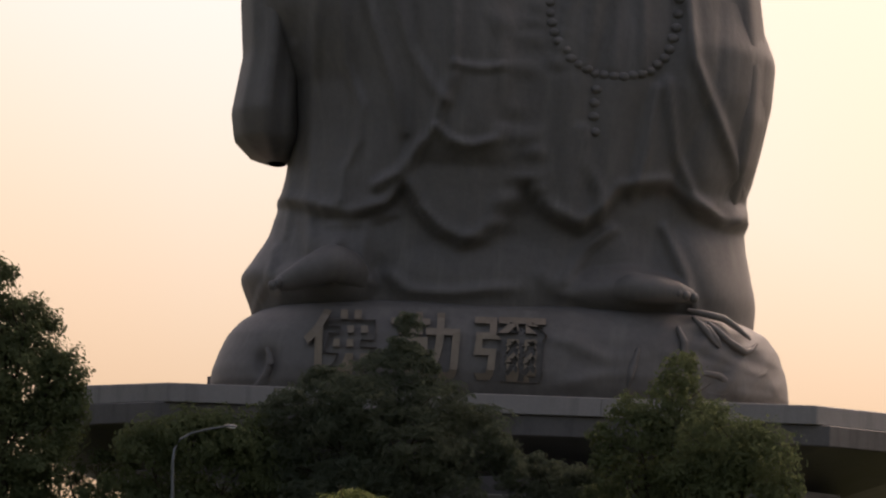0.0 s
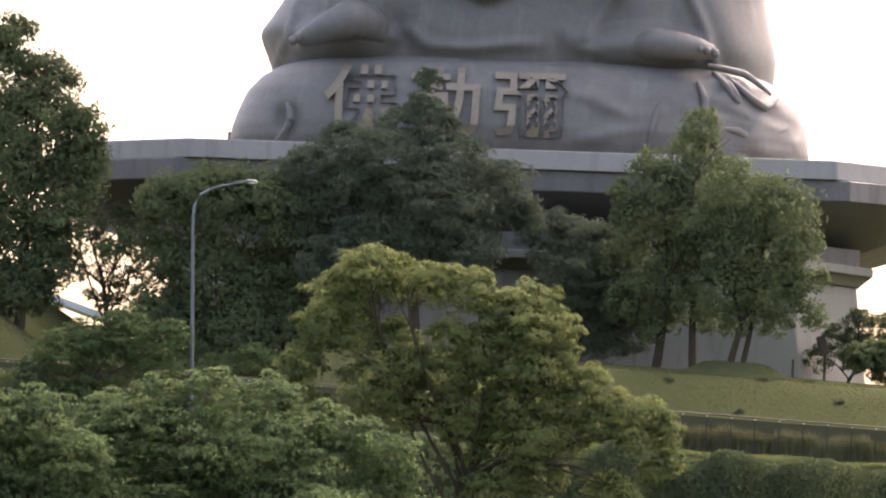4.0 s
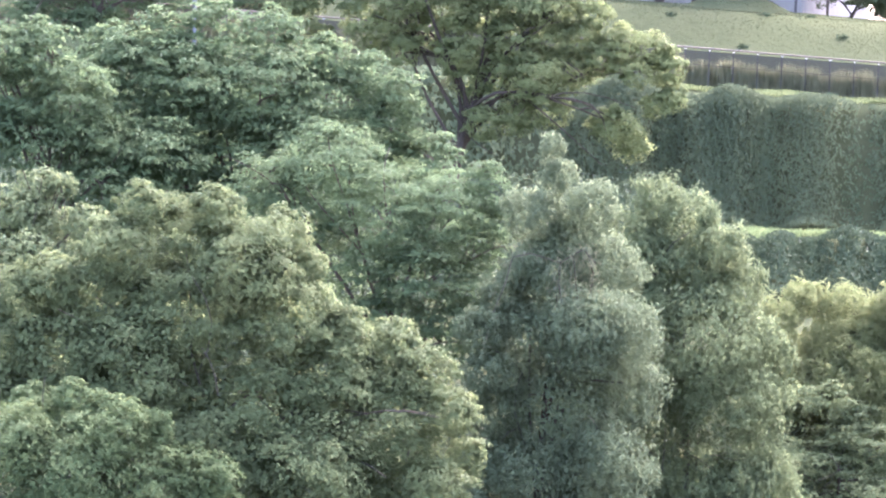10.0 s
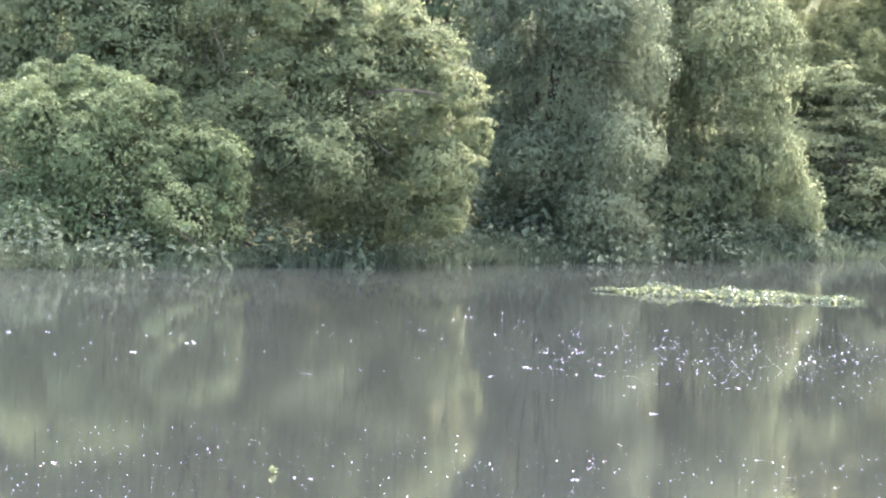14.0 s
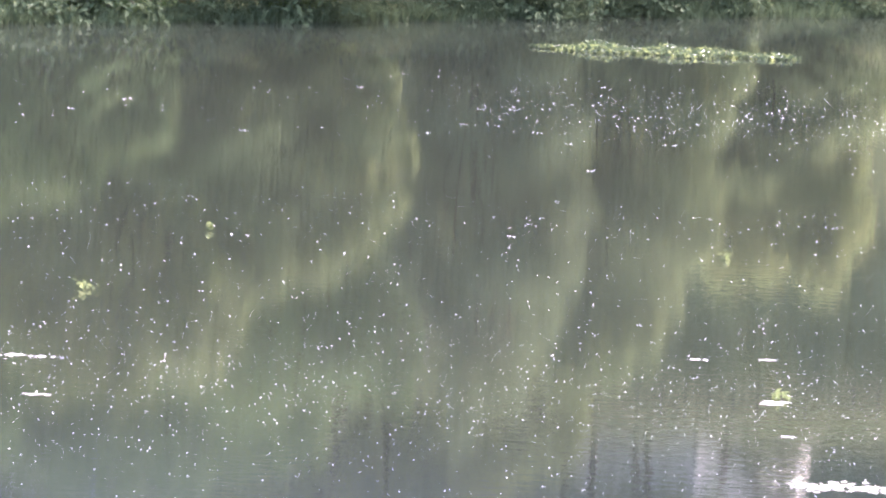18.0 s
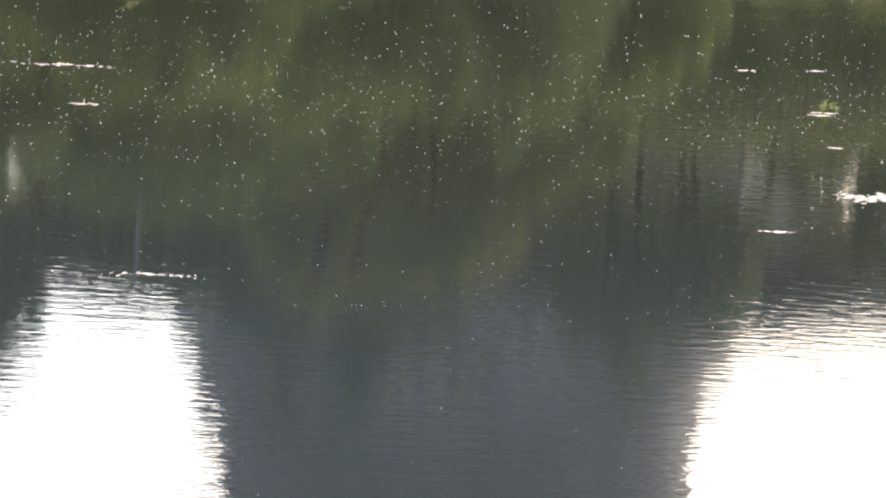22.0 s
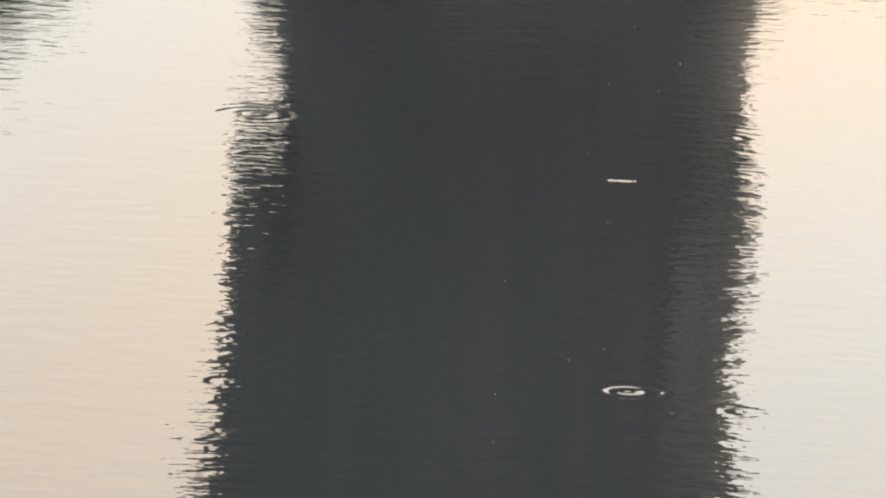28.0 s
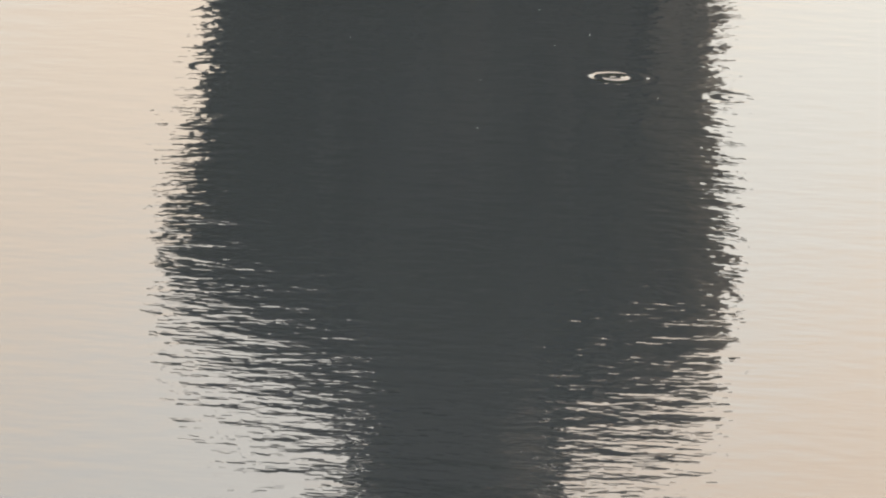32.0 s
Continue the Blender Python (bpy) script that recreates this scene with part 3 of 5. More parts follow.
FOLDS_LEFT = [
    (0.5, 0.3, [(-8.2, 56.59), (-8.15, 51.9), (-8.19, 46.61), (-8.13, 42.51)]),
    (0.45, 0.25, [(-7.03, 56.63), (-6.53, 52.54), (-5.62, 50.23), (-5.71, 48.47), (-6.39, 46.97), (-6.53, 45.35)]),
    (0.4, 0.25, [(-5.86, 56.67), (-4.71, 53.2), (-3.89, 50.88), (-3.37, 48.84)]),
    (0.4, 0.25, [(-4.39, 56.73), (-3.08, 52.96), (-1.99, 51.24), (-1.23, 50.39)]),
    (0.6, 0.3, [(-1.19, 57.43), (-0.9, 51.87), (-1.91, 48.9), (-3.59, 46.78), (-4.74, 46.09)]),
    (0.35, 0.2, [(-7.49, 45.03), (-7.22, 44.13), (-5.4, 44.13), (-3.66, 44.73)]),
    (0.35, 0.22, [(-9.27, 53.62), (-8.83, 49.52), (-9.16, 46.58), (-9.49, 43.63)]),
]
FOLDS_MIDDLE = [
    (0.5, 0.22, [(-1.77, 49.14), (-0.86, 48.35), (0.32, 48.16), (1.48, 48.58), (1.95, 49.27)]),
    (0.3, 0.2, [(-0.86, 52.4), (0.47, 52.15), (1.69, 52.37)]),
    (0.55, 0.3, [(1.09, 57.52), (1.59, 53.43), (2.14, 50.51), (2.94, 48.78), (3.62, 47.87)]),
    (0.4, 0.22, [(-2.62, 48.28), (-3.0, 46.8), (-2.65, 45.06), (-1.28, 43.64)]),
    (0.35, 0.22, [(2.26, 47.29), (1.88, 45.52), (1.06, 44.02)]),
    (0.3, 0.3, [(0.04, 47.8), (0.26, 45.75), (0.2, 43.4)]),
]
FOLDS_RIGHT = [
    (0.4, 0.2, [(5.27, 57.08), (4.8, 54.13), (4.41, 52.5)]),
    (0.4, 0.2, [(6.45, 57.12), (6.25, 54.48), (6.02, 52.65)]),
    (0.4, 0.2, [(7.62, 57.17), (7.49, 54.23), (7.35, 52.52)]),
    (0.4, 0.2, [(8.79, 57.21), (8.96, 54.28), (8.96, 52.52)]),
    (0.7, 0.3, [(11.08, 57.29), (11.64, 53.21), (12.69, 50.9), (13.81, 48.3), (14.41, 46.27), (14.22, 45.15)]),
    (0.5, 0.25, [(10.3, 51.99), (10.88, 48.19), (11.83, 46.17), (13.34, 45.11)]),
    (0.4, 0.25, [(9.73, 51.67), (9.27, 48.13), (8.68, 45.91)]),
    (0.4, 0.25, [(6.0, 49.33), (6.27, 47.44), (7.03, 46.0), (7.08, 44.68)]),
    (0.35, 0.25, [(3.56, 55.85), (3.07, 53.19), (2.69, 51.41)]),
]
FOLDS_LEGS = [
    (0.5, 0.28, [(5.26, 41.39), (6.37, 43.27), (7.65, 44.26)]),
    (0.5, 0.28, [(10.43, 44.51), (11.55, 42.06), (12.36, 39.74)]),
    (0.4, 0.25, [(-5.16, 43.85), (-5.35, 42.61), (-4.82, 41.02)]),
    (0.45, 0.25, [(-6.54, 43.21), (-7.68, 42.23), (-9.4, 41.08)]),
    (0.4, 0.25, [(-10.05, 43.02), (-10.28, 41.26), (-11.11, 39.76)]),
    (0.35, 0.3, [(-3.84, 41.49), (-2.93, 40.65), (-0.58, 40.58), (2.34, 40.98)]),
    (0.3, 0.3, [(4.07, 41.78), (4.84, 40.93), (5.58, 40.66)]),
]
FOLDS_SACK = [
    (0.45, 0.2, [(12.3, 39.79), (13.22, 38.89), (14.47, 38.17), (15.41, 38.38)]),
    (0.4, 0.16, [(12.65, 39.87), (14.14, 39.39), (15.48, 38.68)]),
    (0.4, 0.18, [(11.73, 36.93), (12.74, 37.4), (14.22, 37.02), (13.91, 35.98), (12.26, 36.07), (11.73, 36.93)]),
    (0.5, 0.22, [(15.1, 37.14), (16.22, 37.09), (16.73, 35.79), (15.49, 35.98)]),
    (0.35, 0.4, [(5.37, 38.31), (7.76, 37.22), (10.38, 37.76)]),
    (0.3, 0.4, [(5.75, 35.98), (8.37, 36.66), (11.02, 36.31)]),
    (0.4, 0.16, [(-9.95, 36.87), (-9.86, 36.14), (-10.51, 35.44)]),
]


def carved(x, z, folds):
    """Rounded cloth ridges along drawn fold lines."""
    g = np.zeros(np.broadcast(x, z).shape)
    for amp, width, pts in folds:
        best = np.full(g.shape, 1e9)
        for (xa, za), (xb, zb) in zip(pts[:-1], pts[1:]):
            dx, dz = xb - xa, zb - za
            t = np.clip(((x - xa) * dx + (z - za) * dz) / (dx * dx + dz * dz), 0, 1)
            best = np.minimum(best, np.hypot(x - xa - t * dx, z - za - t * dz))
        g = g + amp * np.exp(-(best / width) ** 2) - 0.25 * amp * np.exp(-(best / (2.2 * width)) ** 2)
    return g


def robe_relief(x, z):
    """Hanging folds, scalloped hems, belly, feet and knees of the robe."""
    hem = np.interp(x, HEM_X, HEM_Z)
    above = smooth(-0.4, 0.4, z - hem)
    g = 1.0 * above + 0.25 * ridge(z - hem - 0.25, 0.34)
    fan = (x - 1.5) * (1.0 - 0.012 * (z - 46)) + 0.5 * np.sin(z * 0.35 + x * 0.4)
    side = smooth(2.6, 4.5, np.abs(x - 0.6))
    g += above * side * (0.3 * np.abs(np.sin(fan * 1.3 + 0.35 * np.sin(z * 0.21))) ** 0.8 - 0.15)
    belly = np.clip(1 - ((x + 0.3) / 2.6) ** 2, 0, None) * smooth(47.2, 48.6, z) * (1 - smooth(60, 68, z))
    g += 0.9 * belly ** 0.6
    g += 0.5 * smooth(10.6, 12.3, x + 0.12 * (z - 50)) * smooth(45.0, 46.0, z)
    low = 1 - smooth(43.6, 45.4, z)
    for fx, fz, fw, fh, amp in ((-7.4, 41.0, 3.0, 1.5, 1.5), (8.7, 41.0, 3.4, 1.4, 1.4), (-6.4, 43.0, 2.2, 1.8, 0.7), (12.6, 42.2, 2.8, 3.2, 0.8), (1.0, 41.0, 5.0, 2.8, 0.5)):
        d = np.clip(1 - ((x - fx) / fw) ** 2 - ((z - fz) / fh) ** 2, 0, None)
        g += amp * d * low
    for k in range(5):
        g += 0.3 * ridge(np.hypot(x + 9.5 - k * 0.5, (z - 40.6 - 0.2 * k) * 1.2), 0.26)
        g += 0.24 * ridge(np.hypot(x - 9.0 - k * 0.55, (z - 40.9 + 0.06 * k) * 1.2), 0.28)
    g += low * 0.14 * np.sin(x * 1.6 + z * 0.9) * side
    for folds in (FOLDS_LEFT, FOLDS_MIDDLE, FOLDS_RIGHT, FOLDS_LEGS):
        g = g + carved(x, z, folds)
    return g


def sack_relief(x, z):
    """Stretched cloth, pulled into pleats at the tied mouth."""
    t = smooth(8.0, 13.5, x)
    g = t * 0.1 * np.sin(x * 2.3 + z * 1.7 + np.sin(z * 3)) + t * 0.06 * np.sin(x * 4.6 - z * 3.1)
    g += 0.5 * ridge(np.hypot((x - 12.9) / 1.6, (z - 39.5) / 0.5), 0.8)
    g -= 0.9 * ridge(np.hypot((x + 10.2) / 0.75, (z - 36.6) / 1.0), 0.8)
    return g + carved(x, z, FOLDS_SACK) * (1 - 0.85 * smooth(5.0, 9.0, x))


def sleeve(cx, zs, rx, ry, cy, nphi=40, nz=60):
    z = np.linspace(zs[0], zs[-1], nz)
    c, a, b = np.interp(z, zs, cx), np.interp(z, zs, rx), np.interp(z, zs, ry)
    ph = np.linspace(0, 2 * np.pi, nphi, endpoint=False)
    x = c[:, None] + a[:, None] * np.cos(ph)[None]
    y = cy + b[:, None] * np.sin(ph)[None] + 0.18 * np.sin(ph * 9)[None] * (b[:, None] / 4)
    v = np.stack([x, y, np.repeat(z[:, None], nphi, 1)], -1).reshape(-1, 3)
    i, j = np.meshgrid(np.arange(nz - 1), np.arange(nphi), indexing="ij")
    j2 = (j + 1) % nphi
    return v, np.stack([i * nphi + j, i * nphi + j2, (i + 1) * nphi + j2, (i + 1) * nphi + j], -1).reshape(-1, 4)


def ball(c, r, n=14, m=9):
    th = np.linspace(0.02, np.pi - 0.02, m)
    ph = np.linspace(0, 2 * np.pi, n, endpoint=False)
    r = np.asarray(r, float) * np.ones(3)
    v = np.stack([c[0] + r[0] * np.sin(th)[:, None] * np.cos(ph)[None], c[1] + r[1] * np.sin(th)[:, None] * np.sin(ph)[None],
                  c[2] + r[2] * np.cos(th)[:, None] * np.ones(n)[None]], -1).reshape(-1, 3)
    i, j = np.meshgrid(np.arange(m - 1), np.arange(n), indexing="ij")
    j2 = (j + 1) % n
    return v, np.stack([i * n + j, (i + 1) * n + j, (i + 1) * n + j2, i * n + j2], -1).reshape(-1, 4)


SACK_CORDS = [
    [(12.03, 39.84), (12.45, 39.41), (12.79, 39.04), (13.07, 38.64), (13.46, 38.24)],
    [(12.69, 39.45), (13.15, 38.82), (13.52, 38.30)],
    [(12.80, 39.57), (13.43, 39.06), (14.04, 38.55), (14.85, 38.11), (15.19, 38.27), (15.48, 38.64)],
    [(11.72, 40.18), (12.67, 40.04), (13.70, 39.84), (14.39, 39.39), (15.12, 38.83)],
    [(12.34, 36.67), (12.78, 36.83), (13.43, 36.77), (13.91, 36.43), (13.98, 36.08), (13.69, 35.81), (13.05, 35.78), (12.52, 35.91)],
    [(15.08, 36.41), (15.48, 36.90), (15.85, 37.09), (16.10, 37.45)],
    [(15.27, 35.95), (15.75, 35.82), (16.14, 35.57)],
    [(-10.15, 37.41), (-9.96, 36.98), (-9.91, 36.54), (-10.10, 36.03), (-10.44, 35.64), (-10.78, 35.36)],
    [(11.23, 39.22), (11.61, 38.35), (11.53, 37.32)],
    [(9.22, 37.97), (8.90, 36.78), (8.71, 35.74)],
]


def statue_mesh():
    vs, qs, n0 = [], [], 0

    def add(v, q, tri=None):
        nonlocal n0
        vs.append(v)
        qs.append(q + n0)
        if tri is not None:
            qs.append(np.concatenate([tri, tri[:, 2:3]], 1) + n0)
        n0 += len(v)

    BZ = [39.0, 40.2, 41.0, 41.7, 42.4, 43.9, 45.0, 46.0, 46.4, 47.2, 49.2, 51.7, 54.0, 55.6, 57.7, 62, 66.5, 70, 72.5, 75, 77.5, 79.6, 81.8, 83.6, 84.8]
    BL = [-11.0, -11.4, -11.75, -12.0, -11.4, -10.5, -10.2, -9.7, -9.6, -9.4, -9.3, -9.6, -11.0, -11.9, -12.2, -12.4, -12.7, -14.0, -14.6, -14.0, -12.0, -9.6, -7.0, -4.4, -2.2]
    BR = [15.5, 15.6, 15.65, 15.55, 15.35, 15.0, 14.9, 14.55, 14.35, 14.75, 15.25, 15.75, 15.9, 15.3, 14.7, 14.7, 15.2, 16.2, 16.4, 16.4, 16.2, 15.6, 13.6, 10.5, 8.0]
    BD = [8.6, 8.8, 9.0, 9.0, 9.0, 9.0, 9.1, 9.2, 9.3, 9.4, 9.6, 9.9, 10.0, 10.0, 10.0, 9.4, 8.8, 8.5, 8.3, 8.0, 7.5, 6.8, 6.0, 5.0, 4.0]
    v, q, c = loft(BZ, BL, BR, BD, 2.7, 300, 250, robe_relief)
    add(v, q, c)
    SZ = [35.2, 35.8, 36.5, 37.5, 38.4, 39.2, 39.8, 40.15]
    v, q, c = loft(SZ, [-13.0, -13.3, -13.25, -12.9, -12.5, -11.8, -10.8, -9.4], [17.2, 17.5, 17.45, 17.2, 16.9, 16.3, 15.2, 13.6],
                   [10.6, 10.9, 11.0, 10.9, 10.7, 10.3, 9.7, 8.9], 3.4, 300, 56, sack_relief)
    add(v, q, c)
    # cords and loops of the tied mouth, and the lit edge of a fold
    for line in SACK_CORDS:
        k = np.linspace(0, len(line) - 1, 26)
        a, b = np.interp(k, range(len(line)), [p_[0] for p_ in line]), np.interp(k, range(len(line)), [p_[1] for p_ in line])
        deep = np.interp(b, [35.2, 36.5, 38.4, 39.2, 39.8, 41.0], [10.6, 11.0, 10.7, 10.3, 9.7, 8.9])
        fy = AXIS_Y - deep * (1 - np.clip(np.abs((a - 2.0) / 15.1), 0, 0.97) ** 3.4) ** (1 / 3.4)
        add(*tube(np.stack([a, fy - 0.05, b], -1), 0.06 + 0.14 * np.sin(np.linspace(0.12, 0.95, 26) * np.pi), 10))
    # the left sleeve hangs free of the body, the other one swells
    add(*sleeve([-10.2, -10.4, -10.6, -10.7, -10.4, -10.3, -10.4], [47.75, 48.0, 48.9, 50.3, 53.3, 56, 64],
                [0.5, 1.2, 1.9, 2.0, 1.8, 2.1, 2.3], [1.5, 2.8, 4.2, 4.8, 4.8, 4.8, 4.8], 360.0))
    add(*sleeve([13.7, 13.5, 13.5, 13.6, 13.5, 13.0], [45.0, 46.0, 48.0, 50.5, 53.2, 60], [0.4, 1.0, 1.75, 2.1, 2.35, 1.9], [1.2, 2.6, 4.0, 4.6, 4.6, 4.4], 359.0))
    # head with long ears, never seen but in the mirror of the lake
    add(*ball((2.1, 361.5, 90.6), (5.6, 5.4, 7.2), 48, 32))
    for sx in (-1, 1):
        add(*ball((2.1 + sx * 5.6, 361.8, 88.8), (0.7, 1.2, 3.4), 16, 14))
    add(*ball((2.1, 361.0, 85.4), (5.0, 4.2, 3.0), 32, 16))
    # bare feet below the robe
    for foot, radii, toes in (
        ([(-9.6, 352.6, 40.75), (-8.9, 352.3, 41.0), (-7.9, 352.1, 41.45), (-6.9, 352.3, 41.95), (-6.0, 352.9, 41.7), (-5.3, 353.6, 41.1)], [0.42, 0.62, 0.85, 1.0, 0.95, 0.6], [(-9.95 + 0.24 * k, 352.05 + 0.1 * k, 40.62 + 0.13 * k) for k in range(5)]),
        ([(11.9, 352.8, 40.85), (11.1, 352.4, 41.0), (10.0, 352.2, 41.1), (8.9, 352.3, 41.2), (7.8, 352.9, 41.0)], [0.4, 0.6, 0.75, 0.8, 0.55], [(12.05 - 0.42 * k, 352.2 - 0.06 * k, 40.75 + 0.1 * k) for k in range(5)]),
    ):
        k_ = np.linspace(0, len(foot) - 1, 24)
        add(*tube(np.stack([np.interp(k_, range(len(foot)), [p_[c_] for p_ in foot]) for c_ in range(3)], -1), np.interp(k_, range(len(radii)), radii), 18))
        for t_ in toes:
            add(*ball(t_, (0.24, 0.34, 0.27), 12, 8))
    # string of beads and its tassel
    path = np.array([(3.9, 57.0), (3.95, 55.4), (4.4, 54.0), (5.3, 52.8), (6.5, 52.2), (7.9, 52.1), (9.2, 52.4), (10.2, 53.4), (10.7, 55.0), (10.9, 57.2)])
    t = np.linspace(0, len(path) - 1, 26)
    bx, bz = np.interp(t, range(len(path)), path[:, 0]), np.interp(t, range(len(path)), path[:, 1])
    xs, zs = list(bx) + [6.6, 6.5, 6.5, 6.6], list(bz) + [51.4, 50.7, 50.0, 49.2]
    for a, b in zip(xs, zs):
        half = np.interp(b, BZ, BR) / 2 - np.interp(b, BZ, BL) / 2
        mid = np.interp(b, BZ, BR) / 2 + np.interp(b, BZ, BL) / 2
        fy = AXIS_Y - np.interp(b, BZ, BD) * (1 - min(1, abs((a - mid) / half)) ** 2.7) ** (1 / 2.7) - float(robe_relief(np.array(a), np.array(b))) * 0.85
        add(*ball((a, fy - 0.02, b), (0.34, 0.3, 0.26), 12, 8))
    allq = np.concatenate(qs)
    return np.concatenate(vs), allq


sv, sq = statue_mesh()
quad = sq[:, 2] != sq[:, 3]
me = bpy.data.meshes.new("statue")
me.from_pydata(SITE(sv).tolist(), [], [tuple(r) if k else tuple(r[:3]) for r, k in zip(sq.tolist(), quad)])
me.polygons.foreach_set("use_smooth", np.ones(len(me.polygons), bool))
me.materials.append(MAT_BRONZE)
me.update()
statue = tagged(new("statue", me), "huge dark bronze seated statue in folded robes on a cloth sack", "statue")

# raised characters on the sack, read from the other side
sign = thing("inscription", "three raised gilt characters on the bronze sack", "lettering", (2, 351, 36.2))
for ch, cx, cz, lean in (("\u5f4c", 2.55, 37.65, 0), ("\u52d2", -1.9, 37.7, 0), ("\u4f5b", -6.3, 37.75, 0)):
    cu = bpy.data.curves.new("character", "FONT")
    cu.body, cu.size, cu.extrude, cu.offset = ch, 3.75, 0.16, 0.05
    cu.align_x, cu.align_y = "CENTER", "CENTER"
    tmp = new("character", cu)
    bpy.context.view_layer.update()
    tm = bpy.data.meshes.new_from_object(tmp.evaluated_get(bpy.context.evaluated_depsgraph_get()))
    bpy.data.objects.remove(tmp)
    co = np.array([v.co[:] for v in tm.vertices])
    co = co - (co.max(0) + co.min(0)) / 2
    px_ = cx + co[:, 0] * 1.06
    half, mid = 15.1, 2.0
    fy = AXIS_Y - np.interp(cz + co[:, 1], [35.2, 36.5, 38.4, 39.2, 39.8], [10.6, 11.0, 10.7, 10.3, 9.7]) * (1 - np.clip(np.abs((px_ - mid) / half), 0, 0.98) ** 3.4) ** (1 / 3.4)
    ang = np.stack([px_, fy - 0.12 + co[:, 2], cz + co[:, 1]], -1)
    for v, p_ in zip(tm.vertices, SITE(ang)):
        v.co = p_
    tm.materials.clear()
    tm.materials.append(MAT_LETTER)
    part_of(sign, "character", tm)

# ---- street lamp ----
SITE = fit_far_bank
gz = float(ground_z(-12.3, 299.0))
lamp = thing("street_lamp", "tall slim galvanised street lamp with a curved arm beside the road", "street lamp", (-12.3, 299.0, gz))
pole = [(-12.3, 299, gz), (-12.42, 299, 24.0), (-12.55, 299, 28.3), (-12.5, 299, 28.9), (-12.25, 299, 29.35), (-11.8, 299, 29.62), (-11.2, 299, 29.8), (-10.5, 299, 29.95), (-10.1, 299, 30.02)]
v, q = tube(pole, [0.1, 0.085, 0.065, 0.056, 0.05, 0.046, 0.042, 0.04, 0.04], 10)
part_of(lamp, "pole", mesh_from("pole", v, q, MAT_METAL, True))
hx_ = np.linspace(0, 1, 9)
head_r = 0.045 + 0.085 * np.sin(np.pi * np.clip(hx_ * 0.85 + 0.1, 0, 1)) ** 0.8
head_r[-1] = 0.02
v, q = tube([(-10.3 + 0.56 * t, 299, 30.0 - 0.03 * t) for t in hx_], head_r, 12)
v[:, 2] = 30.0 + (v[:, 2] - 30.0) * np.where(v[:, 2] > 30.0, 0.8, 0.35)
part_of(lamp, "lamp_head", mesh_from("lamp_head", v, q, MAT_METAL, True))
v, q = tube([(-10.2 + 0.4 * t, 299, 29.955) for t in hx_], 0.085 * np.sin(np.pi * (0.06 + 0.88 * hx_)) ** 0.6, 12)
v[:, 2] = 29.955 + (v[:, 2] - 29.955) * 0.7
part_of(lamp, "lens", mesh_from("lens", v, q, MAT_GLASS, True))
lb = bmesh.new()
box(lb, -12.5, -12.1, 298.8, 299.2, gz, gz + 0.12, 0.02)
part_of(lamp, "foot_plate", bm_mesh("foot_plate", lb, MAT_METAL))

# ---- fence along the terrace ----
fence = thing("fence", "long fence, pinkish rail on grey posts along the terrace", "fence", (0, 300, 20))


def rail_z(x):
    return 20.92 - 0.042 * x


fx = np.arange(-27, 27.1, 1.07)
v, q = tube([(a, 300.0, rail_z(a)) for a in fx], [0.036] * len(fx), 8)
part_of(fence, "rail", mesh_from("rail", v, q, MAT_RAIL, True), "pinkish-brown top rail")
v, q = tube([(a, 300.0, rail_z(a) - 0.75) for a in fx], [0.01] * len(fx), 6)
part_of(fence, "wire", mesh_from("wire", v, q, MAT_POST, True))
pm = bmesh.new()
box(pm, -0.022, 0.022, -0.022, 0.022, -1.75, 0.0, 0.006)
post_me = bm_mesh("post", pm, MAT_POST)
for a in fx:
    o = new("post", post_me)
    o.parent = fence
    o.location = Vector(SITE((a, 300.0, rail_z(a) - 0.05))) - fence.location

pm = bmesh.new()
box(pm, -0.03, 0.06, -0.05, 0.03, -0.11, -0.075, 0.008)
# light caught on the post tops is put into this pale colour
clip_me = bm_mesh("bracket", pm, MAT_LIT_BRACKET)
for a in fx:
    o = new("bracket", clip_me)
    o.parent = fence
    o.location = Vector(SITE((a, 299.98, rail_z(a)))) - fence.location
    tagged(o, "rail bracket, pale for the light caught on the post tops")

# low kerb added behind the fence as the dark band, shade in its colour
kv, kq = [], []
for a in np.arange(-40, 41, 2.0):
    g = float(ground_z(a, 303.5))
    kt = rail_z(a) - 0.1
    kv += [(a, 300.9, kt - 2.4), (a, 300.9, kt), (a, 301.15, kt), (a, 301.15, kt - 2.4)]
n = len(kv) // 4
for a in range(n - 1):
    for b in range(3):
        kq.append((a * 4 + b, (a + 1) * 4 + b, (a + 1) * 4 + b + 1, a * 4 + b + 1))
tagged(new("kerb", mesh_from("kerb", kv, kq, MAT_SHADE_KERB)), "low kerb beside the road, dark for the shade under the rail", "kerb", kind="structure")

# strip of tall dry grass between the fence and the kerb
n = 22000
hx = RNG.uniform(-26, 26, n)
hy = 300.45 + RNG.uniform(-0.25, 0.35, n)
hb = ground_z(hx, hy) - 0.05
full = 20.92 - 0.042 * hx - 0.36 - hb
hh = full * RNG.uniform(0.72, 1.0, n) * (1 + 0.07 * np.sin(hx * 2.3) + 0.06 * np.sin(hx * 5.1))
a = RNG.uniform(0, np.pi, n)
base_ = np.stack([hx, hy, hb], -1)
d_ = np.stack([np.cos(a), np.sin(a), 0 * a], -1) * RNG.uniform(0.012, 0.03, n)[:, None]
mid_p = base_ + np.stack([RNG.normal(size=n) * 0.05, RNG.normal(size=n) * 0.05, hh * 0.55], -1)
tip = base_ + np.stack([RNG.normal(size=n) * 0.14, RNG.normal(size=n) * 0.14, hh], -1)
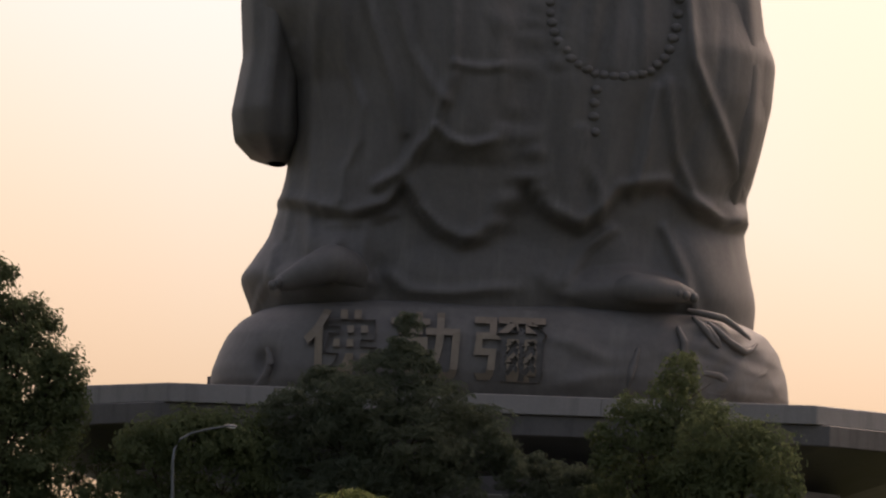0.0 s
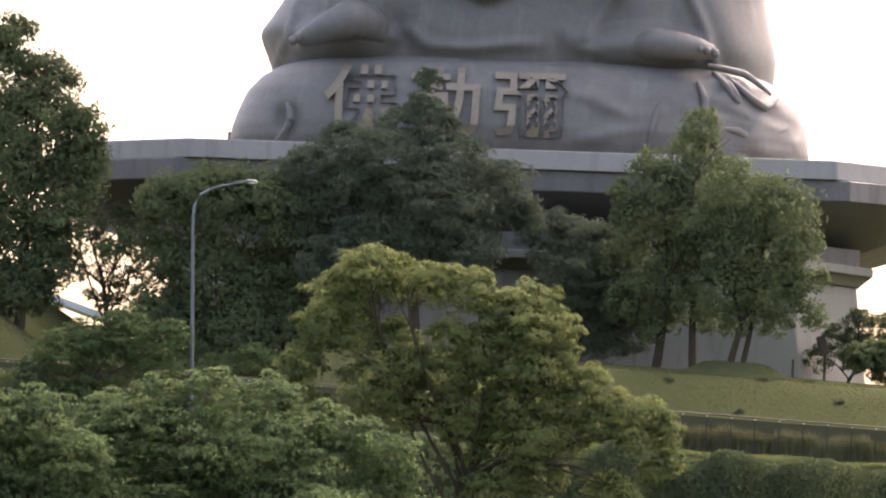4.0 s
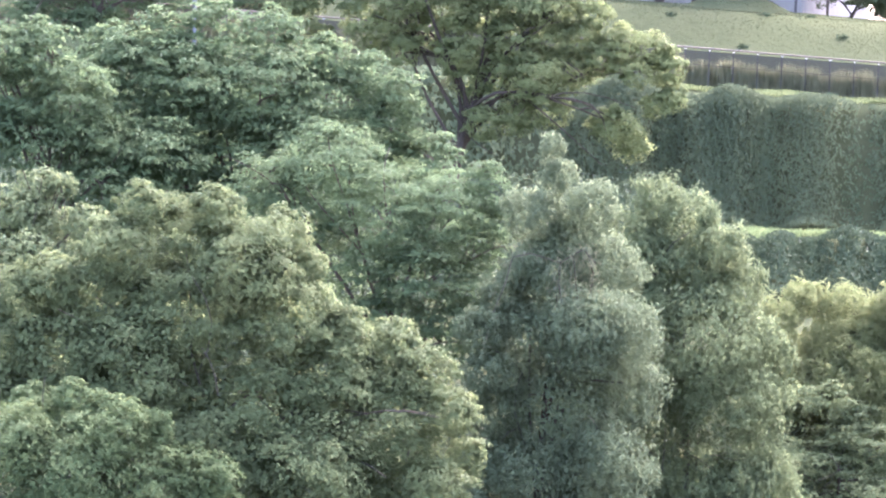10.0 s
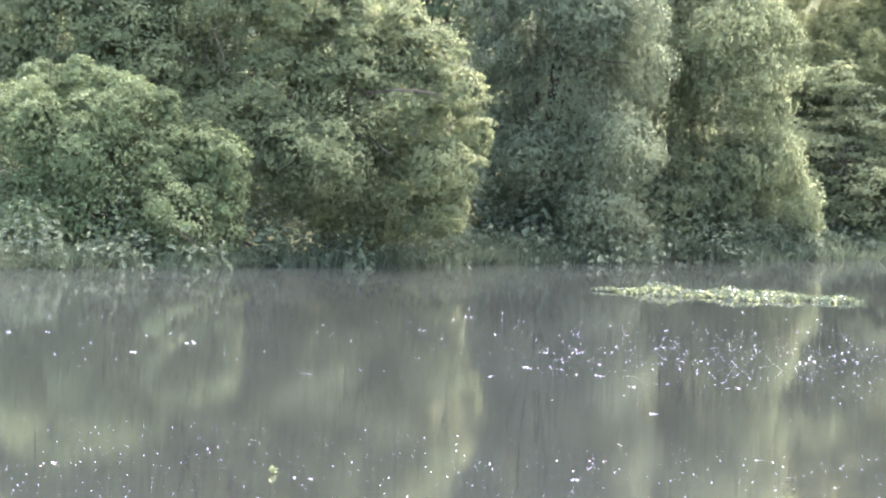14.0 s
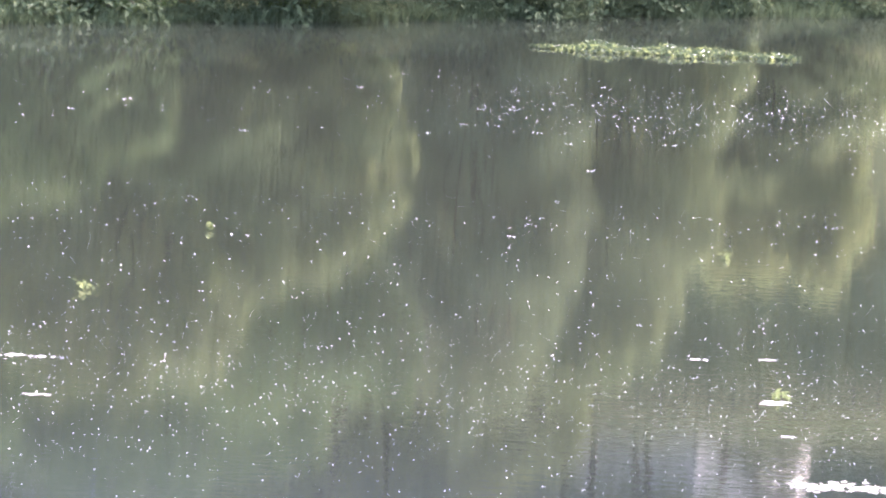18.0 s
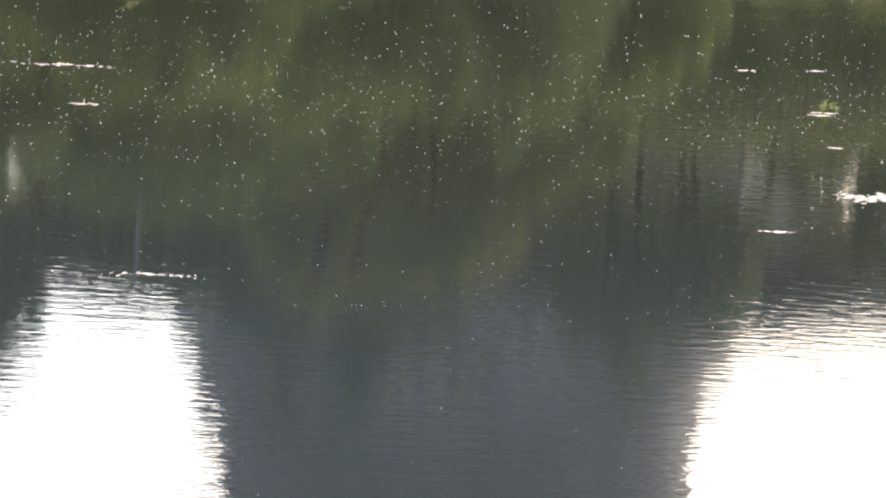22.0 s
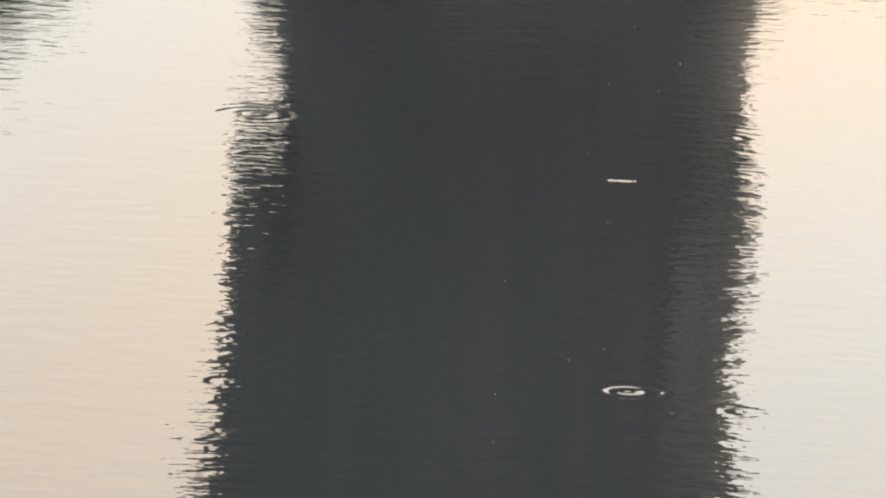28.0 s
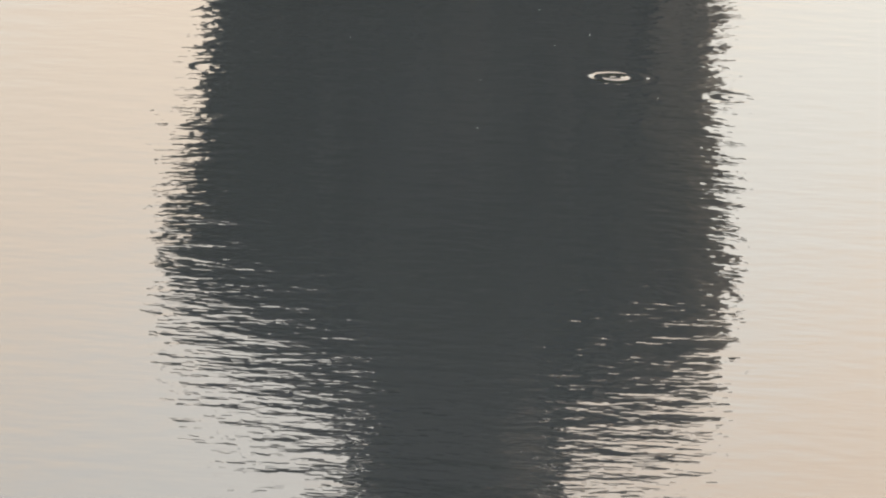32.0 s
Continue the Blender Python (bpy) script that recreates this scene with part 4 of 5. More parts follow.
v = np.stack([base_ - d_ * 0.6, base_ + d_ * 0.6, mid_p + d_, tip, mid_p - d_], 1).reshape(-1, 3)
tagged(new("tall_grass", mesh_from("tall_grass", v, np.arange(5 * n).reshape(-1, 5), MAT_DRYLEAF)), "strip of tall dry olive grass behind the fence posts", "grass", kind="stuff")

# a small dark post at the lawn edge and a tilted board
pm = bmesh.new()
box(pm, 14.93, 15.05, 316.9, 317.02, float(ground_z(15, 317)) - 0.1, float(ground_z(15, 317)) + 0.85, 0.015)
tagged(new("marker_post", bm_mesh("marker_post", pm, MAT_POST)), "short dark marker post on the lawn edge", "post")
gz = float(ground_z(16.6, 321.0))
board = thing("notice_board", "small brown board leaning on a post beside the young pine", "board", (16.6, 321, gz))
pm = bmesh.new()
box(pm, 16.62, 16.74, 320.95, 321.05, gz - 0.1, gz + 1.6, 0.01)
part_of(board, "post", bm_mesh("post", pm, MAT_BARK))
pm = bmesh.new()
box(pm, -0.22, 0.22, -0.04, 0.04, -0.45, 0.45, 0.02)
bmesh.ops.transform(pm, matrix=pose(16.55, 320.88, gz + 1.72, 0, -16, 0), verts=pm.verts)
part_of(board, "panel", bm_mesh("panel", pm, MAT_BARK))

# far pale shed roof behind the trees
gz = float(ground_z(-23.5, 400))
shed = thing("far_shed", "pale low shed roof far behind the trees", "shed", (-23.5, 400, gz))
pm = bmesh.new()
box(pm, -28, -20.5, 398, 406, gz - 0.5, 27.2, 0.05)
part_of(shed, "wall", bm_mesh("wall", pm, MAT_WALL))
pm = bmesh.new()
vv = [pm.verts.new(c) for c in ((-28.6, 397.4, 30.2), (-20.0, 397.4, 27.3), (-20.0, 406.6, 27.3), (-28.6, 406.6, 30.2), (-28.6, 397.4, 29.8), (-20.0, 397.4, 26.9), (-20.0, 406.6, 26.9), (-28.6, 406.6, 29.8))]
for fcs in ((0, 1, 2, 3), (7, 6, 5, 4), (0, 4, 5, 1), (1, 5, 6, 2), (2, 6, 7, 3), (3, 7, 4, 0)):
    pm.faces.new([vv[t] for t in fcs])
part_of(shed, "roof", bm_mesh("roof", pm, MAT_ROOF), "pale blue-white sheet roof")

# ---- creepers on the two terrace walls ----
def wall_creeper(name, label, x0, x1, y0, y1, n, size, leaf):
    """Hanging strands of leaves over a steep terrace face."""
    k = int((x1 - x0) * 5)
    sx = RNG.uniform(x0, x1, k)
    lead = RNG.uniform(0, 1, k)
    pick = RNG.integers(0, k, n)
    t = RNG.uniform(0, 1, n)
    x = sx[pick] + RNG.normal(size=n) * (0.16 + 0.25 * t)
    yy = y1 + 0.4 - (y1 - y0 + 0.8) * np.clip(t * (0.6 + 0.6 * lead[pick]) - 0.06 * np.sin(x * 1.7), 0, 1)
    lump = np.zeros(n)
    tilt = np.zeros(n)
    for _ in range(14):
        fx_, ft_, ph_ = RNG.uniform(0.5, 3.0), RNG.uniform(-3, 3), RNG.uniform(0, 6.3)
        lump += np.sin(fx_ * x + ft_ * t + ph_) / 3.2
        tilt += fx_ * np.cos(fx_ * x + ft_ * t + ph_) / 3.2
    bulge = 0.6 + 0.45 * lump + 0.2 * np.sin(sx[pick] * 1.9) ** 2 + RNG.uniform(0, 0.3, n)
    bulge = np.maximum(bulge, 0.22 + 0.3 * RNG.uniform(0, 1, n))
    z = ground_z(x, yy) + bulge * 0.5 - 0.5 * smooth(y1 - 1.6, y1, yy)
    foliage(name, label, "creeper", np.stack([x, yy - bulge, z], -1), size, leaf, 0.7, 0.5, 0.15, out=np.stack([-0.45 * tilt, -0.8 + 0 * x, 0.4 + 0.3 * lump], -1))


wall_creeper("creeper", "curtain of green creepers over the upper terrace wall, shade put into colour", 3, 27, 290.5, 295.6, 56000, 0.17, "shade")
wall_creeper("creeper", "creepers over the upper terrace wall behind the trees", -27, 3, 290.5, 295.6, 14000, 0.3, "deep")
wall_creeper("creeper", "shaded creepers over the lower terrace wall", 6, 27, 262.0, 267.6, 34000, 0.18, "darkened")

# grass tufts: lawn, terrace lips
def tufts(name, label, x0, x1, y0, y1, n, h, leaf):
    x, yy = RNG.uniform(x0, x1, n), RNG.uniform(y0, y1, n)
    z = ground_z(x, yy)
    lean = RNG.normal(size=(n, 2)) * 0.35 * h
    hh = h * RNG.uniform(0.5, 1.3, n)
    w = 0.02 + 0.02 * RNG.uniform(0, 1, n)
    a = RNG.uniform(0, np.pi, n)
    base_ = np.stack([x, yy, z - 0.02], -1)
    d = np.stack([np.cos(a) * w, np.sin(a) * w, 0 * a], -1)
    tip = base_ + np.stack([lean[:, 0], lean[:, 1], hh], -1)
    v = np.stack([base_ - d, base_ + d, tip], 1).reshape(-1, 3)
    tagged(new(name, mesh_from(name, v, np.arange(3 * n).reshape(-1, 3), LEAF[leaf])), label, "grass", kind="stuff")


tufts("grass", "short mown grass on the sunny lawn slope", 3, 22, 304.7, 319, 40000, 0.05, "turf")
tufts("grass", "short mown grass on the lawn above the road", -26, -8, 304.7, 322, 24000, 0.05, "turf")
for sx_, sy_ in ((4.6, 306.0), (6.2, 305.2), (8.1, 306.4), (9.0, 310.0), (10.6, 305.4), (12.2, 307.5), (13.4, 311.0), (14.6, 306.2), (15.5, 313.0), (16.8, 309.0), (17.3, 305.6)):
    n = 70
    d = RNG.normal(size=(n, 3)) * [0.14, 0.12, 0.05]
    c = np.stack([sx_ + d[:, 0], sy_ + d[:, 1], ground_z(sx_ + d[:, 0], sy_ + d[:, 1]) + np.abs(d[:, 2]) + 0.02], -1)
    tussock = thing("grass_tussock", "dark coarse tussock in the mown lawn", "grass", (sx_, sy_, float(ground_z(sx_, sy_))), "lawn tussocks")
    lv, lt = leaves(c, 0.14, 0.0, 0.3, 0.2)
    tagged(part_of(tussock, "blade_tuft", mesh_from("blade_tuft", lv, lt, LEAF["darkened"])), kind="stuff")
tufts("grass", "fresh grass along the upper terrace lip", 4, 24, 295.2, 299.6, 26000, 0.22, "olive")
tufts("grass", "fresh green grass on the lower terrace", 6, 24, 267.0, 276, 40000, 0.25, "fresh")

# ---- undergrowth on the wooded bank ----
def thicket(name, label, x0, x1, gap, y_from, y_to, leaf, per, size, tall):
    """Shrubs shoulder to shoulder over the bank, each a rough dome of leaves."""
    pts, ways = [], []
    for gx_ in np.arange(x0, x1, gap):
        for gy_ in np.arange(y_from(gx_), y_to(gx_), gap):
            cx_, cy_ = gx_ + RNG.uniform(-0.6, 0.6) * gap, gy_ + RNG.uniform(-0.6, 0.6) * gap
            r = gap * RNG.uniform(0.6, 1.05)
            h = tall * RNG.uniform(0.5, 1.25)
            d = RNG.normal(size=(per, 3))
            d /= np.linalg.norm(d, axis=1)[:, None]
            d[:, 2] = np.abs(d[:, 2])
            d *= (RNG.uniform(0.55, 1.0, per) * (1 + 0.18 * np.sin(d[:, 0] * 9 + gx_) * np.sin(d[:, 1] * 8)))[:, None]
            ways.append(d)
            pts.append(np.array([cx_, cy_, float(ground_z(cx_, cy_))]) + d * [r, r, h])
    foliage(name, label, "undergrowth", np.concatenate(pts), size, leaf, 0.3, 0.5, 0.4, out=np.concatenate(ways))


thicket("undergrowth", "dense shaded shrubs covering the wooded bank", -24, 10, 2.0, lambda x: float(shore_y(x)) - 0.5, lambda x: 282.0, "darkened", 190, 0.22, 2.2)
thicket("undergrowth", "dense green shrubs below the terrace wall", 10, 24, 1.7, lambda x: float(shore_y(x)) - 0.5, lambda x: 256.5, "darkened", 230, 0.19, 1.3)

# ---- trees ----
tree("broadleaf_tree", "tall dark evergreen tree standing on the lawn beside the monument", -21.6, 322,
     [(-25.3, 36.9, 2.95), (-22.8, 37.5, 1.77), (-20.9, 35.8, 1.66), (-21.5, 33.5, 2.95), (-19.1, 33.5, 1.61), (-24.3, 31.5, 3.49), (-20.1, 30.7, 2.28), (-18.5, 32.0, 1.13), (-22.3, 28.4, 2.68), (-24.4, 26.9, 2.42), (-19.9, 28.7, 1.40), (-17.5, 27.9, 0.54), (-20.3, 26.8, 1.34), (-19.3, 27.4, 0.64), (-16.6, 28.5, 0.48), (-20.8, 25.7, 1.21), (-22.2, 25.7, 1.61), (-23.8, 25.4, 1.61)],
     "broad", "deep", 560, 0.22)
tree("broadleaf_tree", "dense dark tree behind the street lamp", -12.4, 323,
     [(-14.8, 29.9, 1.78), (-12.7, 30.5, 1.88), (-10.5, 30.3, 2.15), (-8.9, 29.2, 2.15), (-14.8, 27.6, 1.48), (-15.1, 25.3, 1.35), (-12.6, 26.9, 2.56), (-9.8, 26.2, 2.42), (-13.8, 24.7, 1.61), (-11.1, 24.2, 1.88), (-8.2, 25.4, 1.88), (-6.5, 24.4, 1.88), (-14.3, 23.9, 1.61), (-12.4, 23.4, 1.35), (-9.2, 23.8, 1.35), (-14.9, 24.1, 1.61), (-16.2, 24.1, 0.97), (-13.2, 22.8, 1.21), (-10.8, 22.9, 1.35), (-8.1, 23.3, 1.35)],
     "broad", "deep", 560, 0.22)
tree("tall_pine", "tall feathery pine with a slender top in front of the inscription", -2.7, 321.5,
     [(-2.5, 36.5, 0.70), (-2.7, 35.1, 1.02), (-3.8, 34.3, 1.07), (-2.0, 34.2, 1.07), (-6.3, 33.2, 1.47), (-8.1, 32.1, 1.29), (-4.7, 32.3, 2.14), (-1.2, 32.6, 1.66), (0.8, 31.2, 1.88), (2.3, 30.0, 1.07), (-2.4, 30.3, 2.81), (-6.2, 30.3, 2.55), (-8.3, 29.5, 1.61), (-4.5, 27.9, 2.68), (-0.5, 28.6, 2.01), (-6.6, 27.3, 1.88)],
     "pine", "pine", 520, 0.34)
tree("slender_tree", "slender light-crowned tree on the grassy bank", 8.7, 322,
     [(10.5, 34.7, 1.05), (10.1, 33.5, 1.37), (8.8, 31.8, 1.37), (10.2, 31.0, 2.12), (7.5, 29.9, 1.37), (8.8, 28.7, 2.01), (7.6, 26.6, 1.37), (9.2, 25.6, 0.97), (6.9, 31.3, 0.91), (11.5, 32.6, 1.07), (11.6, 29.9, 1.34), (8.0, 32.7, 0.97), (9.8, 26.6, 1.13), (10.5, 28.8, 1.34), (6.6, 28.4, 1.0), (6.9, 26.0, 1.0), (8.4, 24.9, 0.8), (11.0, 25.6, 0.9)],
     "broad", "deep", 420, 0.2, (10.5, ))
tree("twin_stemmed_tree", "round-crowned tree with forked stems on a grass mound", 12.1, 319,
     [(12.2, 31.2, 1.94), (14.1, 30.5, 1.94), (11.2, 29.2, 1.99), (13.4, 28.7, 2.42), (15.2, 28.9, 1.28), (11.6, 26.9, 1.62), (14.0, 26.7, 1.78), (15.3, 26.9, 1.04), (12.6, 30.0, 1.94), (12.4, 25.5, 1.0), (15.9, 25.7, 0.8), (16.1, 27.6, 0.7), (14.2, 25.4, 0.9)],
     "broad", "deep", 420, 0.2, (12.7, ))
tree("conifer", "dark conifer in front of the pale monument base", 5.1, 325.5,
     [(3.6, 29.4, 1.55), (5.2, 29.0, 1.68), (6.3, 28.0, 2.03), (4.9, 27.5, 2.03), (7.7, 26.7, 2.03), (3.9, 26.2, 1.76), (6.0, 26.2, 1.76), (5.1, 24.9, 2.03), (7.0, 25.0, 1.52), (3.5, 24.6, 1.68)],
     "pine", "pine", 610, 0.3)
tree("young_pine", "small open pine at the edge of the lawn", 18.2, 332,
     [(18.9, 26.1, 0.83), (17.8, 25.4, 0.78), (17.1, 24.3, 0.83), (19.0, 24.6, 1.11), (20.1, 25.7, 1.11), (20.4, 24.4, 1.11)],
     "pine", "deep", 900, 0.22)
tree("spreading_tree", "sunlit yellow-green spreading tree with bare branches showing", -0.9, 272,
     [(-5.6, 24, 1.1), (-4.3, 24.7, 1.27), (-2.8, 24.6, 1.13), (-1.5, 24.4, 1.1), (-0.1, 24.2, 1.1), (1.2, 23.4, 1.1), (2.4, 23.7, 1.21), (3.4, 22.8, 0.93), (1.9, 22.5, 1.32), (-6.1, 22.6, 1.05), (-4.9, 22.3, 1.1), (-6.8, 21.1, 1.05), (-7, 20.3, 0.83), (-3, 22.1, 1.1), (-4, 20.2, 1.43), (-2.5, 21.2, 1.05), (-1, 22.1, 1.13), (0.3, 21.9, 1.21), (1.4, 21.3, 1.32), (2.6, 21, 1.1), (3.6, 21, 0.93), (-0.8, 20.8, 1.21), (0.4, 20.3, 1.27), (2.9, 19.7, 1.13), (1.5, 19.6, 1.1), (-1.8, 19.8, 0.83), (-0.6, 19, 0.99), (4.8, 20.8, 0.79), (4.3, 19.9, 0.88), (5.9, 19.6, 0.93), (7.1, 19.5, 1.01), (7.8, 18.7, 0.88), (6.6, 18.5, 0.71), (5.2, 19.1, 0.83), (3.8, 18.5, 1.1), (8.1, 17.6, 0.66), (7.4, 17.3, 0.66), (2.4, 18.2, 1.27), (1.1, 18.3, 1.13), (-0.1, 17.9, 0.93), (3.2, 17, 1.01), (1.8, 16.6, 0.93), (0.5, 16.3, 0.79), (5.9, 16.3, 1.01), (6.5, 15.6, 0.79), (5.2, 16.6, 0.61), (-2.9, 19.1, 0.88), (-6.1, 19.5, 0.66), (-4.8, 23.5, 0.79), (3.5, 21.9, 0.88)],
     "dome", "gold", 1000, 0.135)
tree("feathery_tree", "flat-topped feathery tree beside the terrace fence", -16.3, 297.5,
     [(-16.8, 22.8, 1.2), (-15.2, 23.0, 1.3), (-13.4, 22.8, 1.04), (-18.1, 22.1, 1.17), (-16.3, 21.8, 1.51), (-14.1, 21.6, 1.24), (-19.0, 21.2, 1.09), (-17.6, 20.0, 1.66), (-19.8, 20.3, 1.24)],
     "layer", "fern", 560, 0.2)
tree("feathery_tree", "dark spreading feathery tree with layered boughs", -7.7, 254,
     [(-11.8, 18.8, 1.19), (-9.7, 19.2, 1.23), (-7.6, 18.8, 1.42), (-5.6, 18.3, 1.06), (-4.2, 17.7, 1.06), (-2.8, 17.0, 1.06), (-10.7, 17.1, 2.01), (-7.9, 16.8, 2.24), (-5.4, 16.5, 2.01), (-3.2, 15.8, 1.52), (-1.5, 14.5, 1.29), (-9.1, 14.6, 2.48), (-6.1, 14.3, 2.48), (-3.6, 13.8, 2.12), (-12.7, 15.5, 2.01), (-13.2, 17.6, 1.5), (-11.6, 17.9, 1.3), (-14.4, 17.0, 1.3), (-12.2, 14.4, 1.7), (-10.6, 15.2, 1.7), (-13.6, 18.4, 1.0), (-10.9, 12.9, 1.8), (-8.4, 12.6, 1.8)],
     "layer", "fern", 560, 0.2)
tree("feathery_tree", "leafy feathery tree low on the wooded bank", -15.5, 250,
     [(-17.4, 18.0, 1.40), (-15.8, 17.9, 1.40), (-17.2, 16.4, 1.75), (-14.7, 16.2, 1.62), (-16.1, 14.5, 1.98), (-13.8, 14.6, 1.85), (-17.7, 14.9, 1.40), (-11.6, 13.9, 1.85), (-13.1, 12.8, 1.85)],
     "layer", "fern", 560, 0.2)
tree("undergrowth_tree", "shaded tree in the hollow of the wooded bank", -1.5, 241,
     [(-2.7, 12.4, 1.91), (-0.7, 12.6, 1.69), (-3.9, 10.3, 1.69), (-1.4, 10.2, 1.79), (0.4, 9.9, 1.12), (-4.8, 13.7, 2.01), (0.3, 11.5, 1.35), (0.6, 13.5, 1.00), (-5.5, 12.0, 1.35), (-2.8, 8.5, 1.57), (-0.6, 8.4, 1.57), (1.3, 12.3, 0.88), (-6.8, 13.2, 1.57)],
     "layer", "fern", 760, 0.16)
tree("vine_covered_tree", "small tree smothered in creeper at the wood edge", -15.1, 240,
     [(-15.2, 12.9, 0.80), (-14.4, 13.0, 0.56), (-15.9, 11.9, 1.10), (-15.1, 11.1, 1.50), (-16.0, 10.0, 1.50), (-14.2, 10.1, 1.20), (-13.5, 11.7, 0.80), (-15.4, 8.5, 1.60)],
     "broad", "mid", 560, 0.2)
tree("bank_tree", "broad sunlit tree leaning over the water", -8.2, 227,
     [(-10.9, 12.4, 0.83), (-8.3, 12.3, 0.96), (-6.3, 11.4, 1.10), (-5.3, 10.6, 0.76), (-9.5, 11.3, 1.48), (-11.6, 10.8, 1.31), (-7.4, 10.3, 1.89), (-13.8, 9.7, 1.10), (-14.9, 9.0, 1.27), (-12.3, 9.1, 1.80), (-9.4, 8.5, 2.21), (-5.8, 8.6, 1.80), (-3.9, 8.1, 1.10), (-2.4, 7.9, 1.15), (-1.2, 7.1, 1.10), (-0.2, 5.9, 0.89), (0.3, 4.4, 0.72), (-0.7, 3.3, 1.27), (-2.3, 5.2, 2.01), (-4.2, 6.6, 2.01), (-6.5, 5.6, 2.21), (-4.9, 3.4, 2.21), (-2.2, 2.3, 1.80), (-0.6, 1.8, 0.95), (-3.6, 1.1, 1.36), (-6.9, 2.7, 2.01), (-13.4, 7.2, 1.9), (-11.0, 6.8, 2.0), (-15.4, 7.2, 1.7), (-9.6, 5.8, 1.9), (-14.3, 5.4, 1.7), (-11.9, 5.0, 1.7), (-8.6, 4.2, 1.8), (-16.3, 5.6, 1.6)],
     "dome", "olive", 1150, 0.145)
tree("bank_bush", "rounded fresh green bush at the waterline", -11.1, 222,
     [(-12.6, 5.9, 0.78), (-13.9, 5.4, 1.07), (-14.6, 4.3, 1.55), (-11.3, 5.0, 1.28), (-10.0, 5.1, 0.74), (-12.7, 3.4, 2.16), (-10.3, 3.2, 1.76), (-8.6, 3.6, 1.04), (-7.7, 3.5, 0.78), (-8.0, 2.2, 1.07), (-9.3, 1.3, 1.55), (-12.1, 1.2, 2.16), (-14.3, 1.1, 1.76), (-7.7, 1.0, 0.70), (-10.6, 0.5, 1.24), (-13.3, 0.2, 1.24)],
     "clump", "fresh", 900, 0.14)
tree("creeper_draped_tree", "tree draped in hanging creepers beside the water", 2.9, 237.5,
     [(2.9, 15.1, 0.51), (3.2, 14.0, 0.75), (4.4, 13.0, 0.97), (2.4, 12.6, 1.15), (3.7, 11.8, 1.11), (3.3, 10.6, 1.66), (2.1, 10.8, 0.83), (5.1, 10.9, 1.33), (2.4, 8.4, 1.66), (4.4, 8.5, 1.76), (0.9, 7.0, 0.93), (1.5, 5.6, 1.27), (3.5, 5.7, 2.10), (2.8, 3.1, 1.88), (5.2, 3.8, 1.76), (1.7, 1.4, 1.11), (4.7, 1.4, 1.54), (5.6, 8.6, 1.5), (5.7, 6.6, 1.5), (0.9, 4.0, 1.1), (0.6, 8.6, 0.9), (1.4, 9.8, 0.9), (0.3, 2.3, 1.0)],
     "droop", "deep", 900, 0.155)
tree("creeper_draped_tree", "tall bushy tree with sun-bleached creeper top", 8.5, 243.5,
     [(6.9, 13.3, 1.01), (8.0, 12.7, 1.18), (9.2, 11.7, 1.01), (5.8, 11.9, 1.24), (6.6, 10.9, 1.70), (8.1, 10.6, 1.93), (9.7, 10.3, 1.24), (6.1, 9.1, 2.03), (8.6, 8.1, 2.37), (10.6, 8.2, 1.18), (11.4, 7.8, 0.67), (6.6, 6.0, 2.50), (9.2, 6.3, 1.93), (10.7, 5.2, 1.08), (6.1, 2.8, 2.15), (8.8, 2.7, 2.15), (7.4, 1.2, 1.81), (10.2, 3.1, 1.36), (4.9, 5.0, 1.5), (11.0, 6.6, 1.0), (11.2, 3.6, 1.2), (11.9, 1.8, 1.3)],
     "droop", "mid", 860, 0.155)
tree("bank_bush", "feathery green bush overhanging the far water edge", 13.8, 250,
     [(12.2, 5.9, 0.98), (13.5, 6.3, 0.83), (14.5, 5.3, 1.02), (11.9, 3.6, 1.44), (14.0, 3.7, 1.75), (15.6, 4.4, 1.27), (12.8, 1.6, 1.75), (15.3, 1.7, 1.98), (11.3, 0.9, 1.21), (12.5, 0.2, 1.25), (14.2, 0.3, 1.46), (15.8, 0.3, 1.56), (16.9, 3.1, 1.85)],
     "layer", "mid", 850, 0.15)
tree("bamboo_clump", "pale yellow-green bamboo clump catching the sun", 13.9, 254,
     [(12.9, 9.7, 0.89), (11.8, 8.9, 0.95), (14.6, 9.5, 0.93), (14.0, 8.0, 1.16), (15.5, 8.4, 1.06), (12.3, 7.7, 0.95), (16.3, 9.5, 1.06), (16.8, 7.9, 1.27), (15.1, 6.9, 1.27), (13.2, 6.7, 1.27), (11.1, 7.6, 0.74), (12.2, 6.2, 1.16), (14.3, 5.6, 1.27), (16.4, 5.7, 1.48)],
     "plume", "straw", 1700, 0.27)
tree("broadleaf_tree", "dark tree beside the far corner of the monument", 22.6, 327,
     [(21.6, 29.3, 0.60), (21.5, 28.2, 0.75), (21.8, 27.0, 0.90), (21.8, 25.6, 1.10), (22.8, 28.4, 0.80), (23.2, 27.2, 1.10), (23.5, 25.5, 1.60), (24.8, 27.8, 1.30), (26.2, 26.9, 1.80), (25.6, 25.2, 1.80), (19.3, 24.2, 0.95), (20.1, 23.8, 1.10), (21.2, 23.7, 1.30), (18.5, 24.3, 0.80), (22.3, 24.8, 1.3), (23.0, 24.0, 1.5), (24.5, 25.8, 1.6), (25.0, 23.8, 1.8), (26.8, 24.6, 2.0), (25.4, 27.4, 1.4), (23.8, 28.6, 0.9)],
     "broad", "deep", 560, 0.28)
